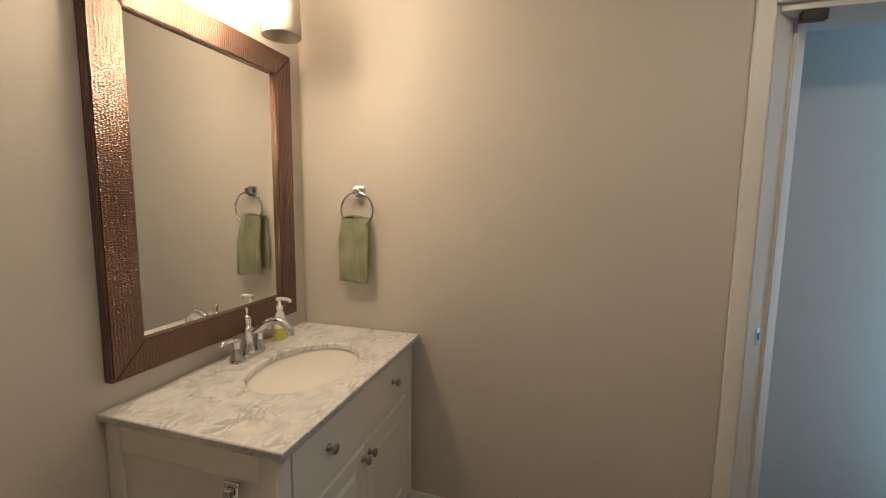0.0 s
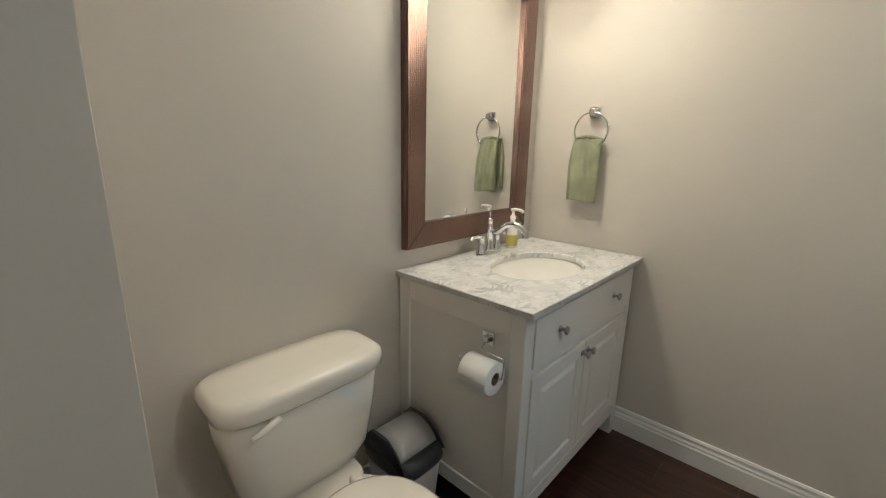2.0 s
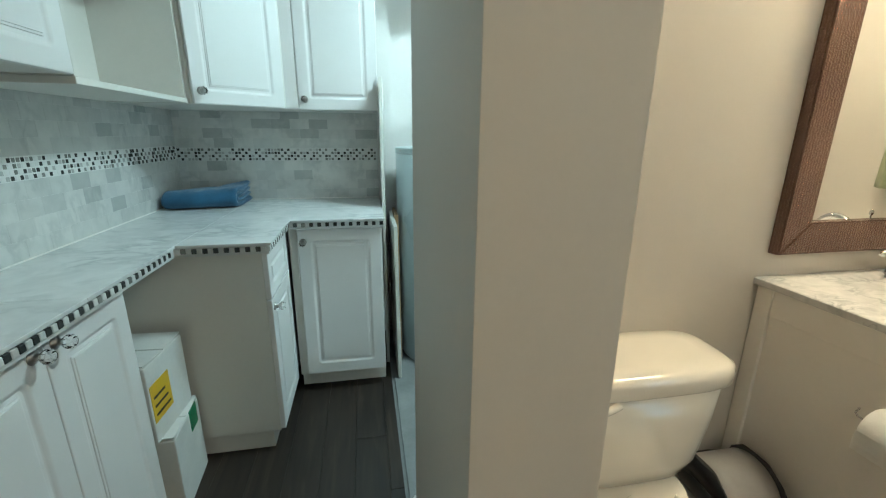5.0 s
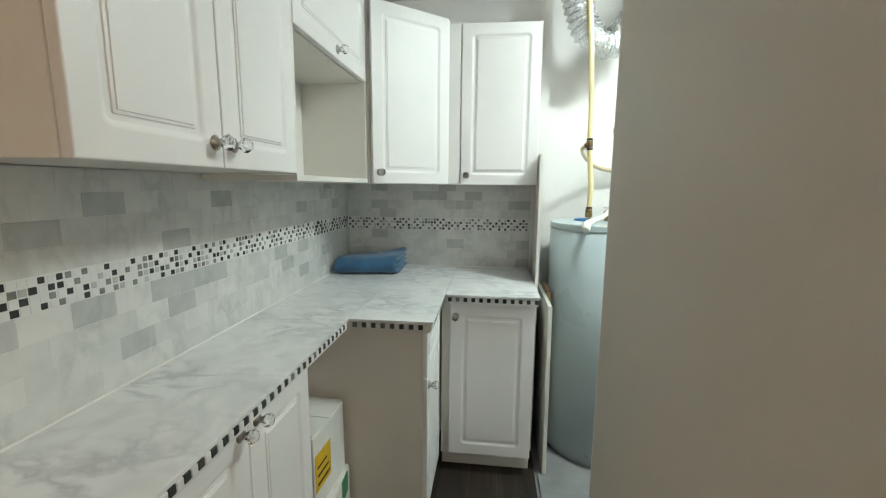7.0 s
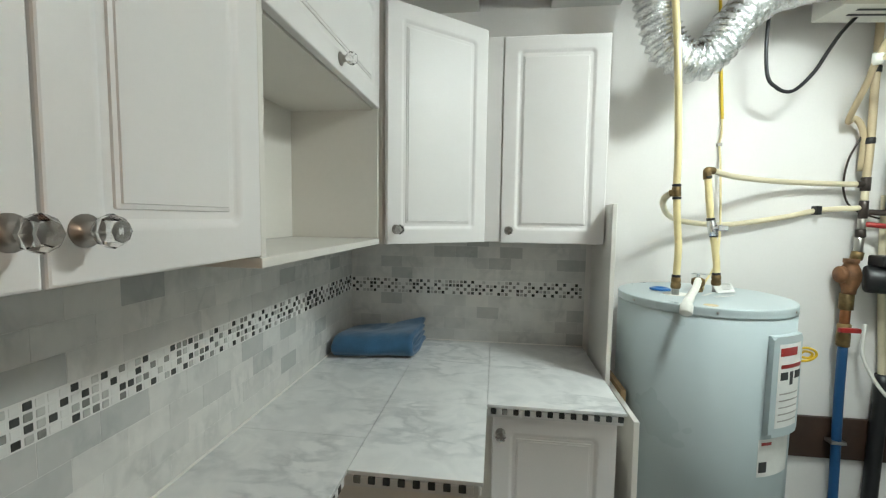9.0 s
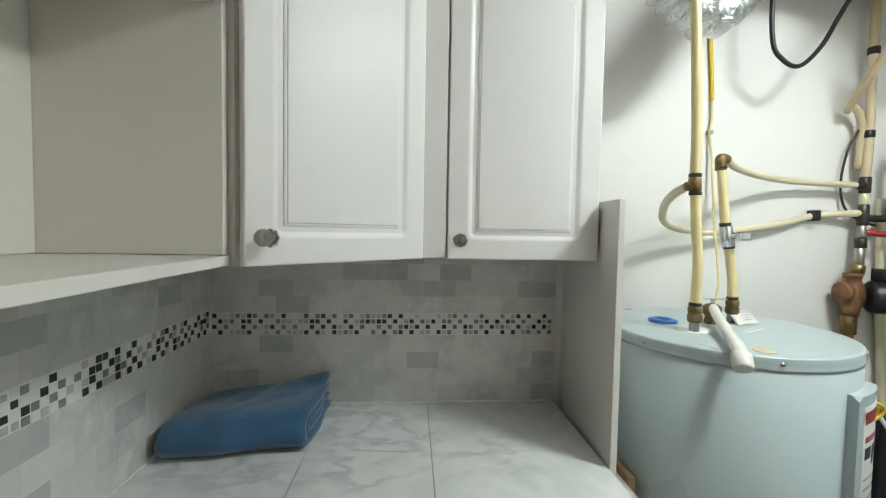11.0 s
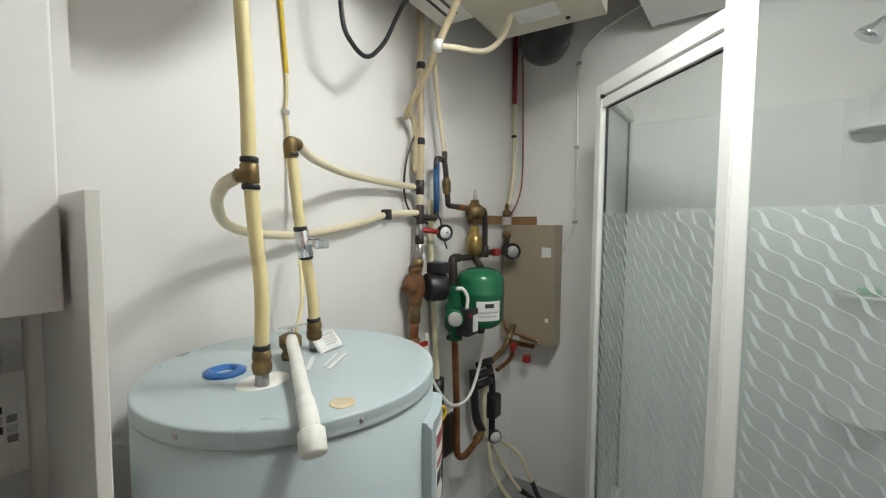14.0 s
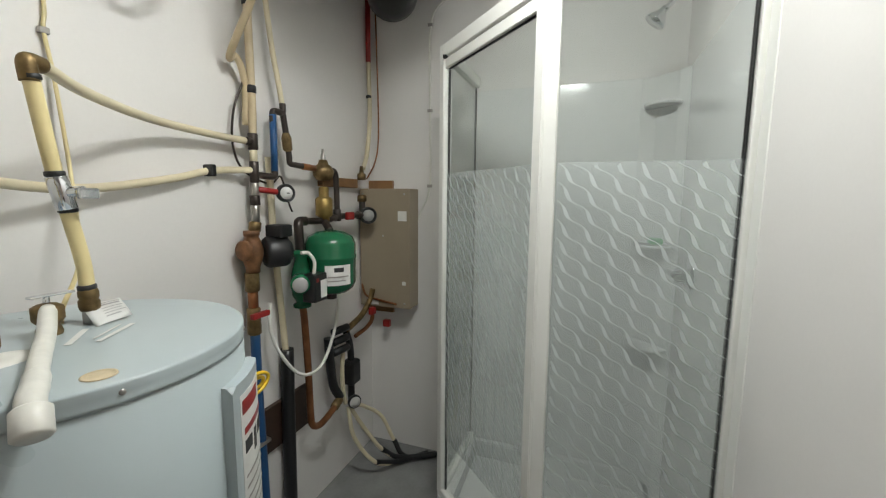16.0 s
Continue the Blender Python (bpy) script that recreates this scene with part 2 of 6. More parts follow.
BLUE_TOWEL = cloth("blue_fleece", (0.035, 0.115, 0.22), 180)
CARTON = surface("white_carton", (0.70, 0.69, 0.66), 0.7, var=0.1, big=5, fine=80, relief=0.1)
BIN_DARK = surface("charcoal_plastic", (0.03, 0.033, 0.038), 0.4, var=0.15, relief=0.05)
BIN_GREY = surface("grey_plastic", (0.42, 0.41, 0.40), 0.4, var=0.12, big=8, fine=80, relief=0.05)
TISSUE = surface("tissue", (0.86, 0.85, 0.82), 0.9, var=0.04, fine=200, relief=0.3)
CARD = surface("cardboard", (0.25, 0.16, 0.09), 0.9, var=0.15, fine=90, relief=0.1)
BATH_WOOD = planks_mat("dark_bath_planks", (0.016, 0.007, 0.005), (0.042, 0.019, 0.012), (0.090, 0.044, 0.028), 0.3)
LAUN_WOOD = planks_mat("grey_brown_planks", (0.010, 0.006, 0.004), (0.025, 0.016, 0.010), (0.056, 0.037, 0.025), 0.55)
HALL_PAINT = surface("hall_paint", (0.60, 0.62, 0.62), 0.6, var=0.05, fine=120, relief=0.05)
SHADE_LIT = glow("lit_opal_glass", VANITY_TINT, VANITY_GLOW)
SHADE_OFF = surface("opal_glass", (0.72, 0.64, 0.55), 0.25, var=0.05, relief=0, coat=0.3)
DOME_LIT = glow("lit_dome", LAUNDRY_TINT, LAUNDRY_GLOW)
DOME_WARM = glow("lit_entry_dome", ENTRY_TINT, ENTRY_GLOW)
SOAP_YELLOW = surface("soap_label", (0.55, 0.50, 0.10), 0.4, var=0.15, relief=0)
PANE = pane_mat("shower_glass", (0.955, 0.975, 0.965), 0.03)
FILM = pane_mat("frosted_band", (0.95, 0.97, 0.965), 0.31)
WAVE = pane_mat("wave_print", (0.9, 0.95, 0.94), 0.80)
CRYSTAL = clear("crystal", (0.97, 0.98, 0.98), 0.01, 1.5)


# ---- shapes ----
def box_bm(a, b, bevel=0.0, seg=2, bm=None):
    own = bmesh.new()
    bmesh.ops.create_cube(own, size=1)
    for v in own.verts:
        v.co = Vector([min(a[i], b[i]) if v.co[i] < 0 else max(a[i], b[i]) for i in range(3)])
    if bevel:
        bmesh.ops.bevel(own, geom=own.edges[:], offset=bevel, segments=seg, affect="EDGES", profile=0.5)
    return own if bm is None else join(bm, own)


def join(bm, other):
    me = bpy.data.meshes.new("tmp")
    other.to_mesh(me)
    other.free()
    bm.from_mesh(me)
    bpy.data.meshes.remove(me)
    return bm


def lathe(profile, at=(0, 0, 0), seg=32, axis=None, squash=(1, 1)):
    """Turn (radius, height) pairs round z, or round the given axis, and move to at."""
    bm = bmesh.new()
    rings = []
    for r, h in profile:
        if r < 1e-6:
            rings.append([bm.verts.new((0, 0, h))])
        else:
            rings.append([bm.verts.new((r * squash[0] * math.cos(2 * math.pi * i / seg), r * squash[1] * math.sin(2 * math.pi * i / seg), h)) for i in range(seg)])
    for p, q in zip(rings, rings[1:]):
        for i in range(seg):
            j = (i + 1) % seg
            if len(p) == 1 and len(q) == 1:
                continue
            if len(p) == 1:
                bm.faces.new((p[0], q[j], q[i]))
            elif len(q) == 1:
                bm.faces.new((p[i], p[j], q[0]))
            else:
                bm.faces.new((p[i], p[j], q[j], q[i]))
    for f in bm.faces:
        f.smooth = True
    bmesh.ops.recalc_face_normals(bm, faces=bm.faces[:])
    m = Matrix.Translation(at)
    if axis is not None:
        m = m @ Vector(axis).to_track_quat("Z", "Y").to_matrix().to_4x4()
    bm.transform(m)
    return bm


def cyl(p0, p1, r, seg=20, lip=0.0):
    p0, p1 = Vector(p0), Vector(p1)
    n = (p1 - p0).length
    e = min(lip or r * 0.12, n * 0.3)
    return lathe([(0, 0), (r - e, 0), (r, e), (r, n - e), (r - e, n), (0, n)], p0, seg, p1 - p0)


def curve_pts(pts, per=8):
    pts = [Vector(p) for p in pts]
    ext = [2 * pts[0] - pts[1], *pts, 2 * pts[-1] - pts[-2]]
    out = []
    for i in range(1, len(ext) - 2):
        p0, p1, p2, p3 = ext[i - 1 : i + 3]
        for k in range(per):
            t = k / per
            out.append(0.5 * (2 * p1 + (p2 - p0) * t + (2 * p0 - 5 * p1 + 4 * p2 - p3) * t * t + (3 * p1 - p0 - 3 * p2 + p3) * t ** 3))
    return out + [pts[-1]]


def tube(pts, r, seg=12, per=8, smooth=True, radii=None):
    path = curve_pts(pts, per) if smooth else [Vector(p) for p in pts]
    bm = bmesh.new()
    rings, side = [], None
    for i, p in enumerate(path):
        d = (path[min(i + 1, len(path) - 1)] - path[max(i - 1, 0)]).normalized()
        if side is None:
            side = d.orthogonal().normalized()
        side = (side - d * side.dot(d)).normalized()
        up = d.cross(side)
        rad = radii(i / (len(path) - 1)) if radii else r
        rings.append([bm.verts.new(p + rad * (math.cos(2 * math.pi * k / seg) * side + math.sin(2 * math.pi * k / seg) * up)) for k in range(seg)])
    for a, b in zip(rings, rings[1:]):
        for k in range(seg):
            j = (k + 1) % seg
            bm.faces.new((a[k], a[j], b[j], b[k])).smooth = True
    bm.faces.new(rings[0][::-1])
    bm.faces.new(rings[-1])
    return bm


def panel_door(w, h, t=0.019, frame_w=0.055):
    """A routed raised-panel door: x across, z up, front towards -y, lower left front corner at the origin."""
    bm = box_bm((0, 0, 0), (w, t, h), 0.004, 2)
    def front():
        return max((f for f in bm.faces if f.normal.y < -0.9), key=lambda f: f.calc_area())
    bm.normal_update()
    for inset, depth in ((frame_w, 0), (0.0045, -0.0075), (0.006, 0), (0.011, 0.0062), (0.002, 0.0014)):
        f = front()
        bmesh.ops.inset_individual(bm, faces=[f], thickness=inset, depth=depth, use_even_offset=True)
        bm.normal_update()
    return bm


def routed_door(w, h, t=0.019, frame_w=0.05):
    """A moulded vinyl door with a coved, round-cornered recess and a square raised field; axes as panel_door."""
    bm = bmesh.new()
    rings = []
    for inset, y, r in ((0.0, t, 0.001), (0.0, 0.003, 0.001), (0.0009, 0.0009, 0.002), (0.003, 0.0, 0.003), (frame_w - 0.002, 0.0, 0.020), (frame_w + 0.002, 0.0008, 0.018),
                        (frame_w + 0.007, 0.0040, 0.014), (frame_w + 0.011, 0.0066, 0.011), (frame_w + 0.0205, 0.0070, 0.003), (frame_w + 0.0215, 0.0042, 0.002), (frame_w + 0.0265, 0.0036, 0.001), (frame_w + 0.0275, 0.0014, 0.0006)):
        ring = []
        for cx, cz, a0 in ((w - inset - r, h - inset - r, 0), (inset + r, h - inset - r, 90), (inset + r, inset + r, 180), (w - inset - r, inset + r, 270)):
            for k in range(6):
                a = math.radians(a0 + 18 * k)
                ring.append(bm.verts.new((cx + r * math.cos(a), y, cz + r * math.sin(a))))
        rings.append(ring)
    for n, (p, q) in enumerate(zip(rings, rings[1:])):
        for i in range(len(p)):
            j = (i + 1) % len(p)
            bm.faces.new((p[i], p[j], q[j], q[i])).smooth = 4 <= n <= 6
    bm.faces.new(rings[0][::-1])
    bm.faces.new(rings[-1])
    bmesh.ops.recalc_face_normals(bm, faces=bm.faces[:])
    return bm


ORG = {}


def thing(name, at, label, category, group="", kind=""):
    ob = new(name)
    ob.location = at
    ob.empty_display_size = 0.05
    ORG[ob] = Vector(at)
    return tagged(ob, label, category, group, kind)


def mesh_of(name, bm, material, org=None):
    if org is not None:
        bm.transform(Matrix.Translation(-org))
    me = bpy.data.meshes.new(name)
    bm.to_mesh(me)
    bm.free()
    me.materials.append(material)
    return me


def part(name, bm, material, parent, label=""):
    ob = new(name, mesh_of(name, bm, material, ORG[parent]))
    ob.parent = parent
    ORG[ob] = ORG[parent]
    return tagged(ob, label)


def solid(name, bm, material, label, category, kind="", group=""):
    """A thing or a piece of the setting that is one mesh."""
    ob = new(name, mesh_of(name, bm, material))
    ORG[ob] = Vector((0, 0, 0))
    return tagged(ob, label, category, group, kind)


def setting(name, a, b, material, label, category="wall", bevel=0.0):
    return solid(name, box_bm(a, b, bevel), material, label, category, "structure")


# ---- the large structure ----
XL, YT, YH, XF, ZC, ZU = -3.07, 1.57, 1.652, 0.06, 2.4, 2.72
floor = setting("floor", (-3.2, -2.9, -0.12), (0.3, 1.9, -0.012), CONCRETE, "dark screed under the wood-look floor planks", "floor")
setting("floor_utility", (-1.94, 0.0, -0.012), (XF, YH, 0.0), CONCRETE, "bare grey concrete floor of the utility corner", "floor")
setting("wall_mirror_side", (-1.930, 0.0, 0), (XF, 0.104, ZC), WALL, "beige painted wall behind the vanity and toilet")
setting("wall_shower_side", (-1.930, 0.104, 0), (XF, 0.109, ZC), WALL_WHITE, "white painted wall beside the shower")
stub = box_bm((-1.957, -0.630, 0), (-1.799, 0.0, ZC), 0.0012)
for v in stub.verts:
    if v.co.x < -1.9 and v.co.y > -0.1:
        v.co.x = -1.930
solid("wall_partition", stub, WALL, "beige painted stub wall beside the toilet", "wall", "structure")
setting("wall_towel_side", (0.0, -1.79, 0), (0.20, 0.0, ZC), WALL, "beige painted wall with a towel ring")
setting("wall_over_door", (0.0, -2.62, 2.075), (0.20, -1.79, ZC), WALL, "beige painted wall over the door opening")
setting("wall_left", (XL - 0.1, -2.8, 0), (XL, 1.9, ZU), WALL_WHITE, "white painted wall behind the counter")
setting("wall_back", (XL, YT, 0), (-1.890, 1.9, ZU), WALL_WHITE, "white painted wall behind the wall cabinets")
setting("wall_heater", (-1.890, YH, 0), (0.3, 1.9, ZU), WALL_WHITE, "white painted wall behind the water heater")
setting("wall_far", (XF, 0.0, 0), (0.3, YH, ZU), WALL_WHITE, "white painted wall with the boiler box")
setting("wall_rear", (XL, -2.9, 0), (0.3, -2.8, ZC), WALL, "beige painted wall behind the walk")
setting("wall_hall", (0.50, -3.4, 0), (0.6, -0.9, ZC + 0.5), HALL_PAINT, "pale hall wall seen through the door opening")
setting("wall_hall_side", (0.20, -1.0, 0), (0.5, -0.9, ZC + 0.5), HALL_PAINT, "pale side wall of the hall")
setting("wall_hall_end", (0.20, -3.4, 0), (0.5, -3.3, ZC + 0.5), HALL_PAINT, "pale end wall of the hall")
setting("wall_hall_top", (0.10, -3.4, ZC + 0.1), (0.20, -0.9, ZC + 0.5), HALL_PAINT, "pale upper wall of the hall")
setting("wall_hall_back", (0.0, -3.4, 0), (0.20, -2.62, ZC), HALL_PAINT, "pale wall beside the door opening")
setting("floor_hall", (0.0, -3.4, -0.012), (0.6, -0.9, 0.0), BATH_WOOD, "dark wood floor of the hall", "floor")
setting("ceiling_hall", (0.10, -3.4, ZC + 0.5), (0.6, -0.9, ZC + 0.6), CEIL, "white ceiling of the hall", "ceiling")

ceil_bm = box_bm((XL, -2.8, ZC), (0.0, 0.94, ZC + 0.02))
box_bm((XL, 0.94, ZC), (-2.47, YT, ZC + 0.02), bm=ceil_bm)
box_bm((-2.47, 0.94, ZC), (-2.16, 1.20, ZC + 0.02), bm=ceil_bm)
box_bm((-2.16, 0.94, ZC), (-1.87, YT, ZC + 0.02), bm=ceil_bm)
solid("ceiling", ceil_bm, CEIL, "white ceiling boards with openings left to the joists", "ceiling", "structure")
setting("ceiling_deck", (XL, -2.8, ZU), (0.3, 1.9, ZU + 0.05), JOIST, "dark floor boards above the joists", "ceiling")
for i in range(4):
    solid("joist", box_bm((-1.80 + 0.45 * i, 0.94, 2.50), (-1.76 + 0.45 * i, YH, ZU), 0.003), JOIST, "old brown timber joist under the deck", "joist", "structure", "ceiling joists")
for x in (-2.445, -2.20):
    solid("joist", box_bm((x, 0.94, 2.46), (x + 0.04, YT, ZU), 0.003), JOIST, "old brown timber joist under the deck", "joist", "structure", "ceiling joists")
setting("wall_ceiling_edge", (-1.87, 0.93, ZC + 0.02), (XF, 0.95, ZU), WALL_WHITE, "white edge closing the dropped ceiling")

# baseboards: a moulded strip
def baseboard(p0, p1, face, z=0.0, h=0.125):
    """p0 to p1 along the wall; face points into the room."""
    p0, p1, n = Vector((*p0, z)), Vector((*p1, z)), Vector((*face, 0))
    prof = [(0, 0), (0.016, 0), (0.016, h * 0.62), (0.012, h * 0.68), (0.013, h * 0.74), (0.009, h * 0.82), (0.010, h * 0.93), (0.006, h), (0, h)]
    bm = bmesh.new()
    rows = [[bm.verts.new(p + n * d + Vector((0, 0, k))) for d, k in prof] for p in (p0, p1)]
    for i in range(len(prof)):
        j = (i + 1) % len(prof)
        bm.faces.new((rows[0][i], rows[0][j], rows[1][j], rows[1][i]))
    bm.faces.new(rows[0])
    bm.faces.new(rows[1][::-1])
    bmesh.ops.recalc_face_normals(bm, faces=bm.faces[:])
    return solid("baseboard", bm, TRIM, "white moulded baseboard along the wall", "baseboard", "structure", "baseboards")


baseboard((-0.0, -1.715), (-0.0, -0.0), (-1, 0))
baseboard((-1.799, -0.0), (-0.0, -0.0), (0, -1))
baseboard((-1.799, -0.63), (-1.799, -0.02), (1, 0))
baseboard((-1.930, 0.109), (-1.957, -0.630), (-1, 0))

# door opening in the towel wall: casing, splayed jamb with its stop, strike plate
ZD = 2.075
door = thing("door_1", (0.0, -1.79, 0), "white painted door casing with an open doorway", "door frame", kind="structure")


def upright(plan, z0, z1, bevel=0.002):
    bm = bmesh.new()
    lo, hi = [bm.verts.new((x, y, z0)) for x, y in plan], [bm.verts.new((x, y, z1)) for x, y in plan]
    bm.faces.new(lo[::-1])
    bm.faces.new(hi)
    for i in range(len(plan)):
        j = (i + 1) % len(plan)
        bm.faces.new((lo[i], lo[j], hi[j], hi[i]))
    bmesh.ops.recalc_face_normals(bm, faces=bm.faces[:])
    bmesh.ops.bevel(bm, geom=bm.edges[:], offset=bevel, segments=2, affect="EDGES")
    return bm


JA, JB = Vector((-0.004, -1.786)), Vector((0.118, -1.920))
jd = (JB - JA).normalized()
jn = Vector((jd.y, -jd.x))


def jamb_strip(a, b, proud, z0, z1, bevel=0.002, back=0.012):
    p, q = JA + jd * a, JA + jd * b
    return upright([tuple(v) for v in (p - jn * back, q - jn * back, q + jn * proud, p + jn * proud)], z0, z1, bevel)


part("casing", box_bm((-0.018, -1.782, 0), (-0.002, -1.727, ZD + 0.065), 0.004), TRIM, door)
part("casing", box_bm((-0.018, -2.70, ZD + 0.005), (-0.002, -1.783, ZD + 0.065), 0.004), TRIM, door)
part("bead", jamb_strip(-0.006, 0.012, 0.006, 0, ZD, 0.003), TRIM, door)
part("jamb", jamb_strip(0.012, 0.19, 0.0, 0, ZD), TRIM, door)
part("stop", jamb_strip(0.108, 0.135, 0.010, 0, ZD - 0.012, 0.004), TRIM, door)
part("header", box_bm((-0.002, -2.62, ZD - 0.018), (0.203, -1.80, ZD), 0.002), TRIM, door)
plate = part("strike_plate", jamb_strip(0.062, 0.092, 0.0015, 0.945, 1.005, 0.0005), NICKEL, door, "small steel strike plate")
part("latch_hole", jamb_strip(0.071, 0.084, 0.0024, 0.962, 0.988, 0.0003), BLACK, plate)
part("hinge", box_bm((0.004, -1.93, ZD - 0.05), (0.03, -1.86, ZD - 0.019), 0.002), IRON, door)


# ---- bathroom: vanity ----
def round_knob(at, axis, r=0.015, length=0.03):
    return lathe([(0, 0), (r * 0.8, 0), (r * 0.75, 0.003), (r * 0.42, 0.006), (r * 0.38, length * 0.55), (r * 0.7, length * 0.62), (r, length * 0.74), (r * 0.96, length * 0.92), (r * 0.6, length), (0, length)], at, 16, axis)


def make_vanity():
    v = thing("vanity_cabinet", (-0.46, -0.28, 0), "cream painted vanity cabinet with a drawer and two doors", "cabinet")
    x0, x1, yf = -0.898, -0.024, -0.552
    carc = box_bm((x0 + 0.010, yf + 0.012, 0.118), (x1 - 0.010, -0.0035, 0.843))
    part("body", carc, VANITY_PAINT, v)
    # framed side panels
    for sx, xs in ((-1, x0), (1, x1)):
        a, b = (xs + 0.003, xs + 0.0135) if sx < 0 else (xs - 0.0135, xs - 0.003)
        part("side_rail", box_bm((a, yf + 0.052, 0.765), (b, -0.055, 0.844), 0.002), VANITY_PAINT, v)
        part("side_rail", box_bm((a, yf + 0.052, 0.105), (b, -0.055, 0.165), 0.002), VANITY_PAINT, v)
    # corner posts that run down into tapered legs
    for cx, cy in ((x0, yf), (x1 - 0.05, yf), (x0, -0.053), (x1 - 0.05, -0.053)):
        bm = box_bm((cx, cy, 0.114), (cx + 0.05, cy + 0.05, 0.847), 0.003)
        foot = box_bm((cx, cy, 0.0), (cx + 0.05, cy + 0.05, 0.115), 0.002)
        inward = 1 if cx < -0.5 else -1
        for q in foot.verts:
            if q.co.z < 0.05:
                edge = cx + 0.05 if inward > 0 else cx
                if abs(q.co.x - edge) < 0.01:
                    q.co.x -= inward * 0.016
        part("leg", join(bm, foot), VANITY_PAINT, v)
    for z0, z1 in ((0.105, 0.165), (0.63, 0.655), (0.828, 0.845)):
        part("front_rail", box_bm((x0 + 0.051, yf + 0.004, z0), (x1 - 0.051, yf + 0.03, z1), 0.002), VANITY_PAINT, v)
    bead = tube([(x0 + 0.055, yf + 0.002, 0.168), (x1 - 0.055, yf + 0.002, 0.168)], 0.005, 8, smooth=False)
    part("bead", bead, VANITY_PAINT, v)
    dw = (x1 - x0 - 0.112) / 2
    d = box_bm((x0 + 0.054, yf - 0.002, 0.66), (x1 - 0.054, yf + 0.018, 0.824), 0.003)
    dr = part("drawer_front", d, VANITY_PAINT, v)
    for kx in (-0.688, -0.237):
        part("knob", round_knob((kx, yf - 0.002, 0.747), (0, -1, 0)), NICKEL, dr, "brushed metal knob")
    for i in range(2):
        bm = panel_door(dw - 0.002, 0.45, 0.019, 0.05)
        bm.transform(Matrix.Translation((x0 + 0.055 + i * (dw + 0.001), yf - 0.002, 0.175)))
        dd = part("door", bm, VANITY_PAINT, v)
        part("knob", round_knob((-0.487 + 0.046 * i, yf - 0.002, 0.585), (0, -1, 0)), NICKEL, dd, "brushed metal knob")


make_vanity()


def make_vanity_top():
    t = thing("washbasin", (-0.46, -0.29, 0.85), "grey-veined white marble vanity top with an oval sink", "countertop")
    cx, cy, rx, ry, n = -0.455, -0.325, 0.225, 0.165, 72
    x0, x1, y0, y1 = -0.915, -0.012, -0.582, -0.001
    angles = sorted([2 * math.pi * i / n for i in range(n)] + [math.atan2(y - cy, x - cx) % (2 * math.pi) for x in (x0, x1) for y in (y0, y1)])
    bm = bmesh.new()
    loops = []
    for z, inner, e in ((0.871, False, 0.003), (0.868, False, 0.0), (0.851, False, 0.0), (0.849, False, 0.002), (0.849, True, 0.0), (0.868, True, 0.0), (0.871, True, 0.003)):
        ring = []
        for a in angles:
            c, s = math.cos(a), math.sin(a)
            if inner:
                ring.append(bm.verts.new((cx + (rx + e) * c, cy + (ry + e) * s, z)))
            else:
                k = min(((x1 - cx) if c > 0 else (x0 - cx)) / c if abs(c) > 1e-9 else 9, ((y1 - cy) if s > 0 else (y0 - cy)) / s if abs(s) > 1e-9 else 9)
                ring.append(bm.verts.new((cx + (k - e) * c, cy + (k - e) * s, z)))
        loops.append(ring)
    for p, q in zip(loops, loops[1:] + loops[:1]):
        for i in range(len(angles)):
            j = (i + 1) % len(angles)
            bm.faces.new((p[i], p[j], q[j], q[i]))
    bmesh.ops.recalc_face_normals(bm, faces=bm.faces[:])
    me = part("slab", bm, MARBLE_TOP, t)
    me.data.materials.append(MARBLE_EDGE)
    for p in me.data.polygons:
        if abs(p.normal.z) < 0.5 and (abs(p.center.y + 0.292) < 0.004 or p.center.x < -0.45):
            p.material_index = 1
    prof = [(1.04, 0.0), (1.0, -0.004), (0.97, -0.03), (0.88, -0.08), (0.66, -0.12), (0.3, -0.138), (0.1, -0.142), (0.0, -0.142)]
    bowl = lathe([(r, h) for r, h in prof], (0, 0, 0), 48)
    bowl.transform(Matrix.Translation((cx, cy, 0.851)) @ Matrix.Diagonal((rx * 1.02, ry * 1.02, 1, 1)))
    for f in bowl.faces:
        f.normal_flip()
    b = part("basin", bowl, PORCELAIN, t, "cream porcelain basin")
    part("drain", lathe([(0, 0), (0.02, 0), (0.022, -0.002), (0.0, -0.003)], (cx, cy, 0.713), 20), CHROME, b, "chrome drain")


make_vanity_top()


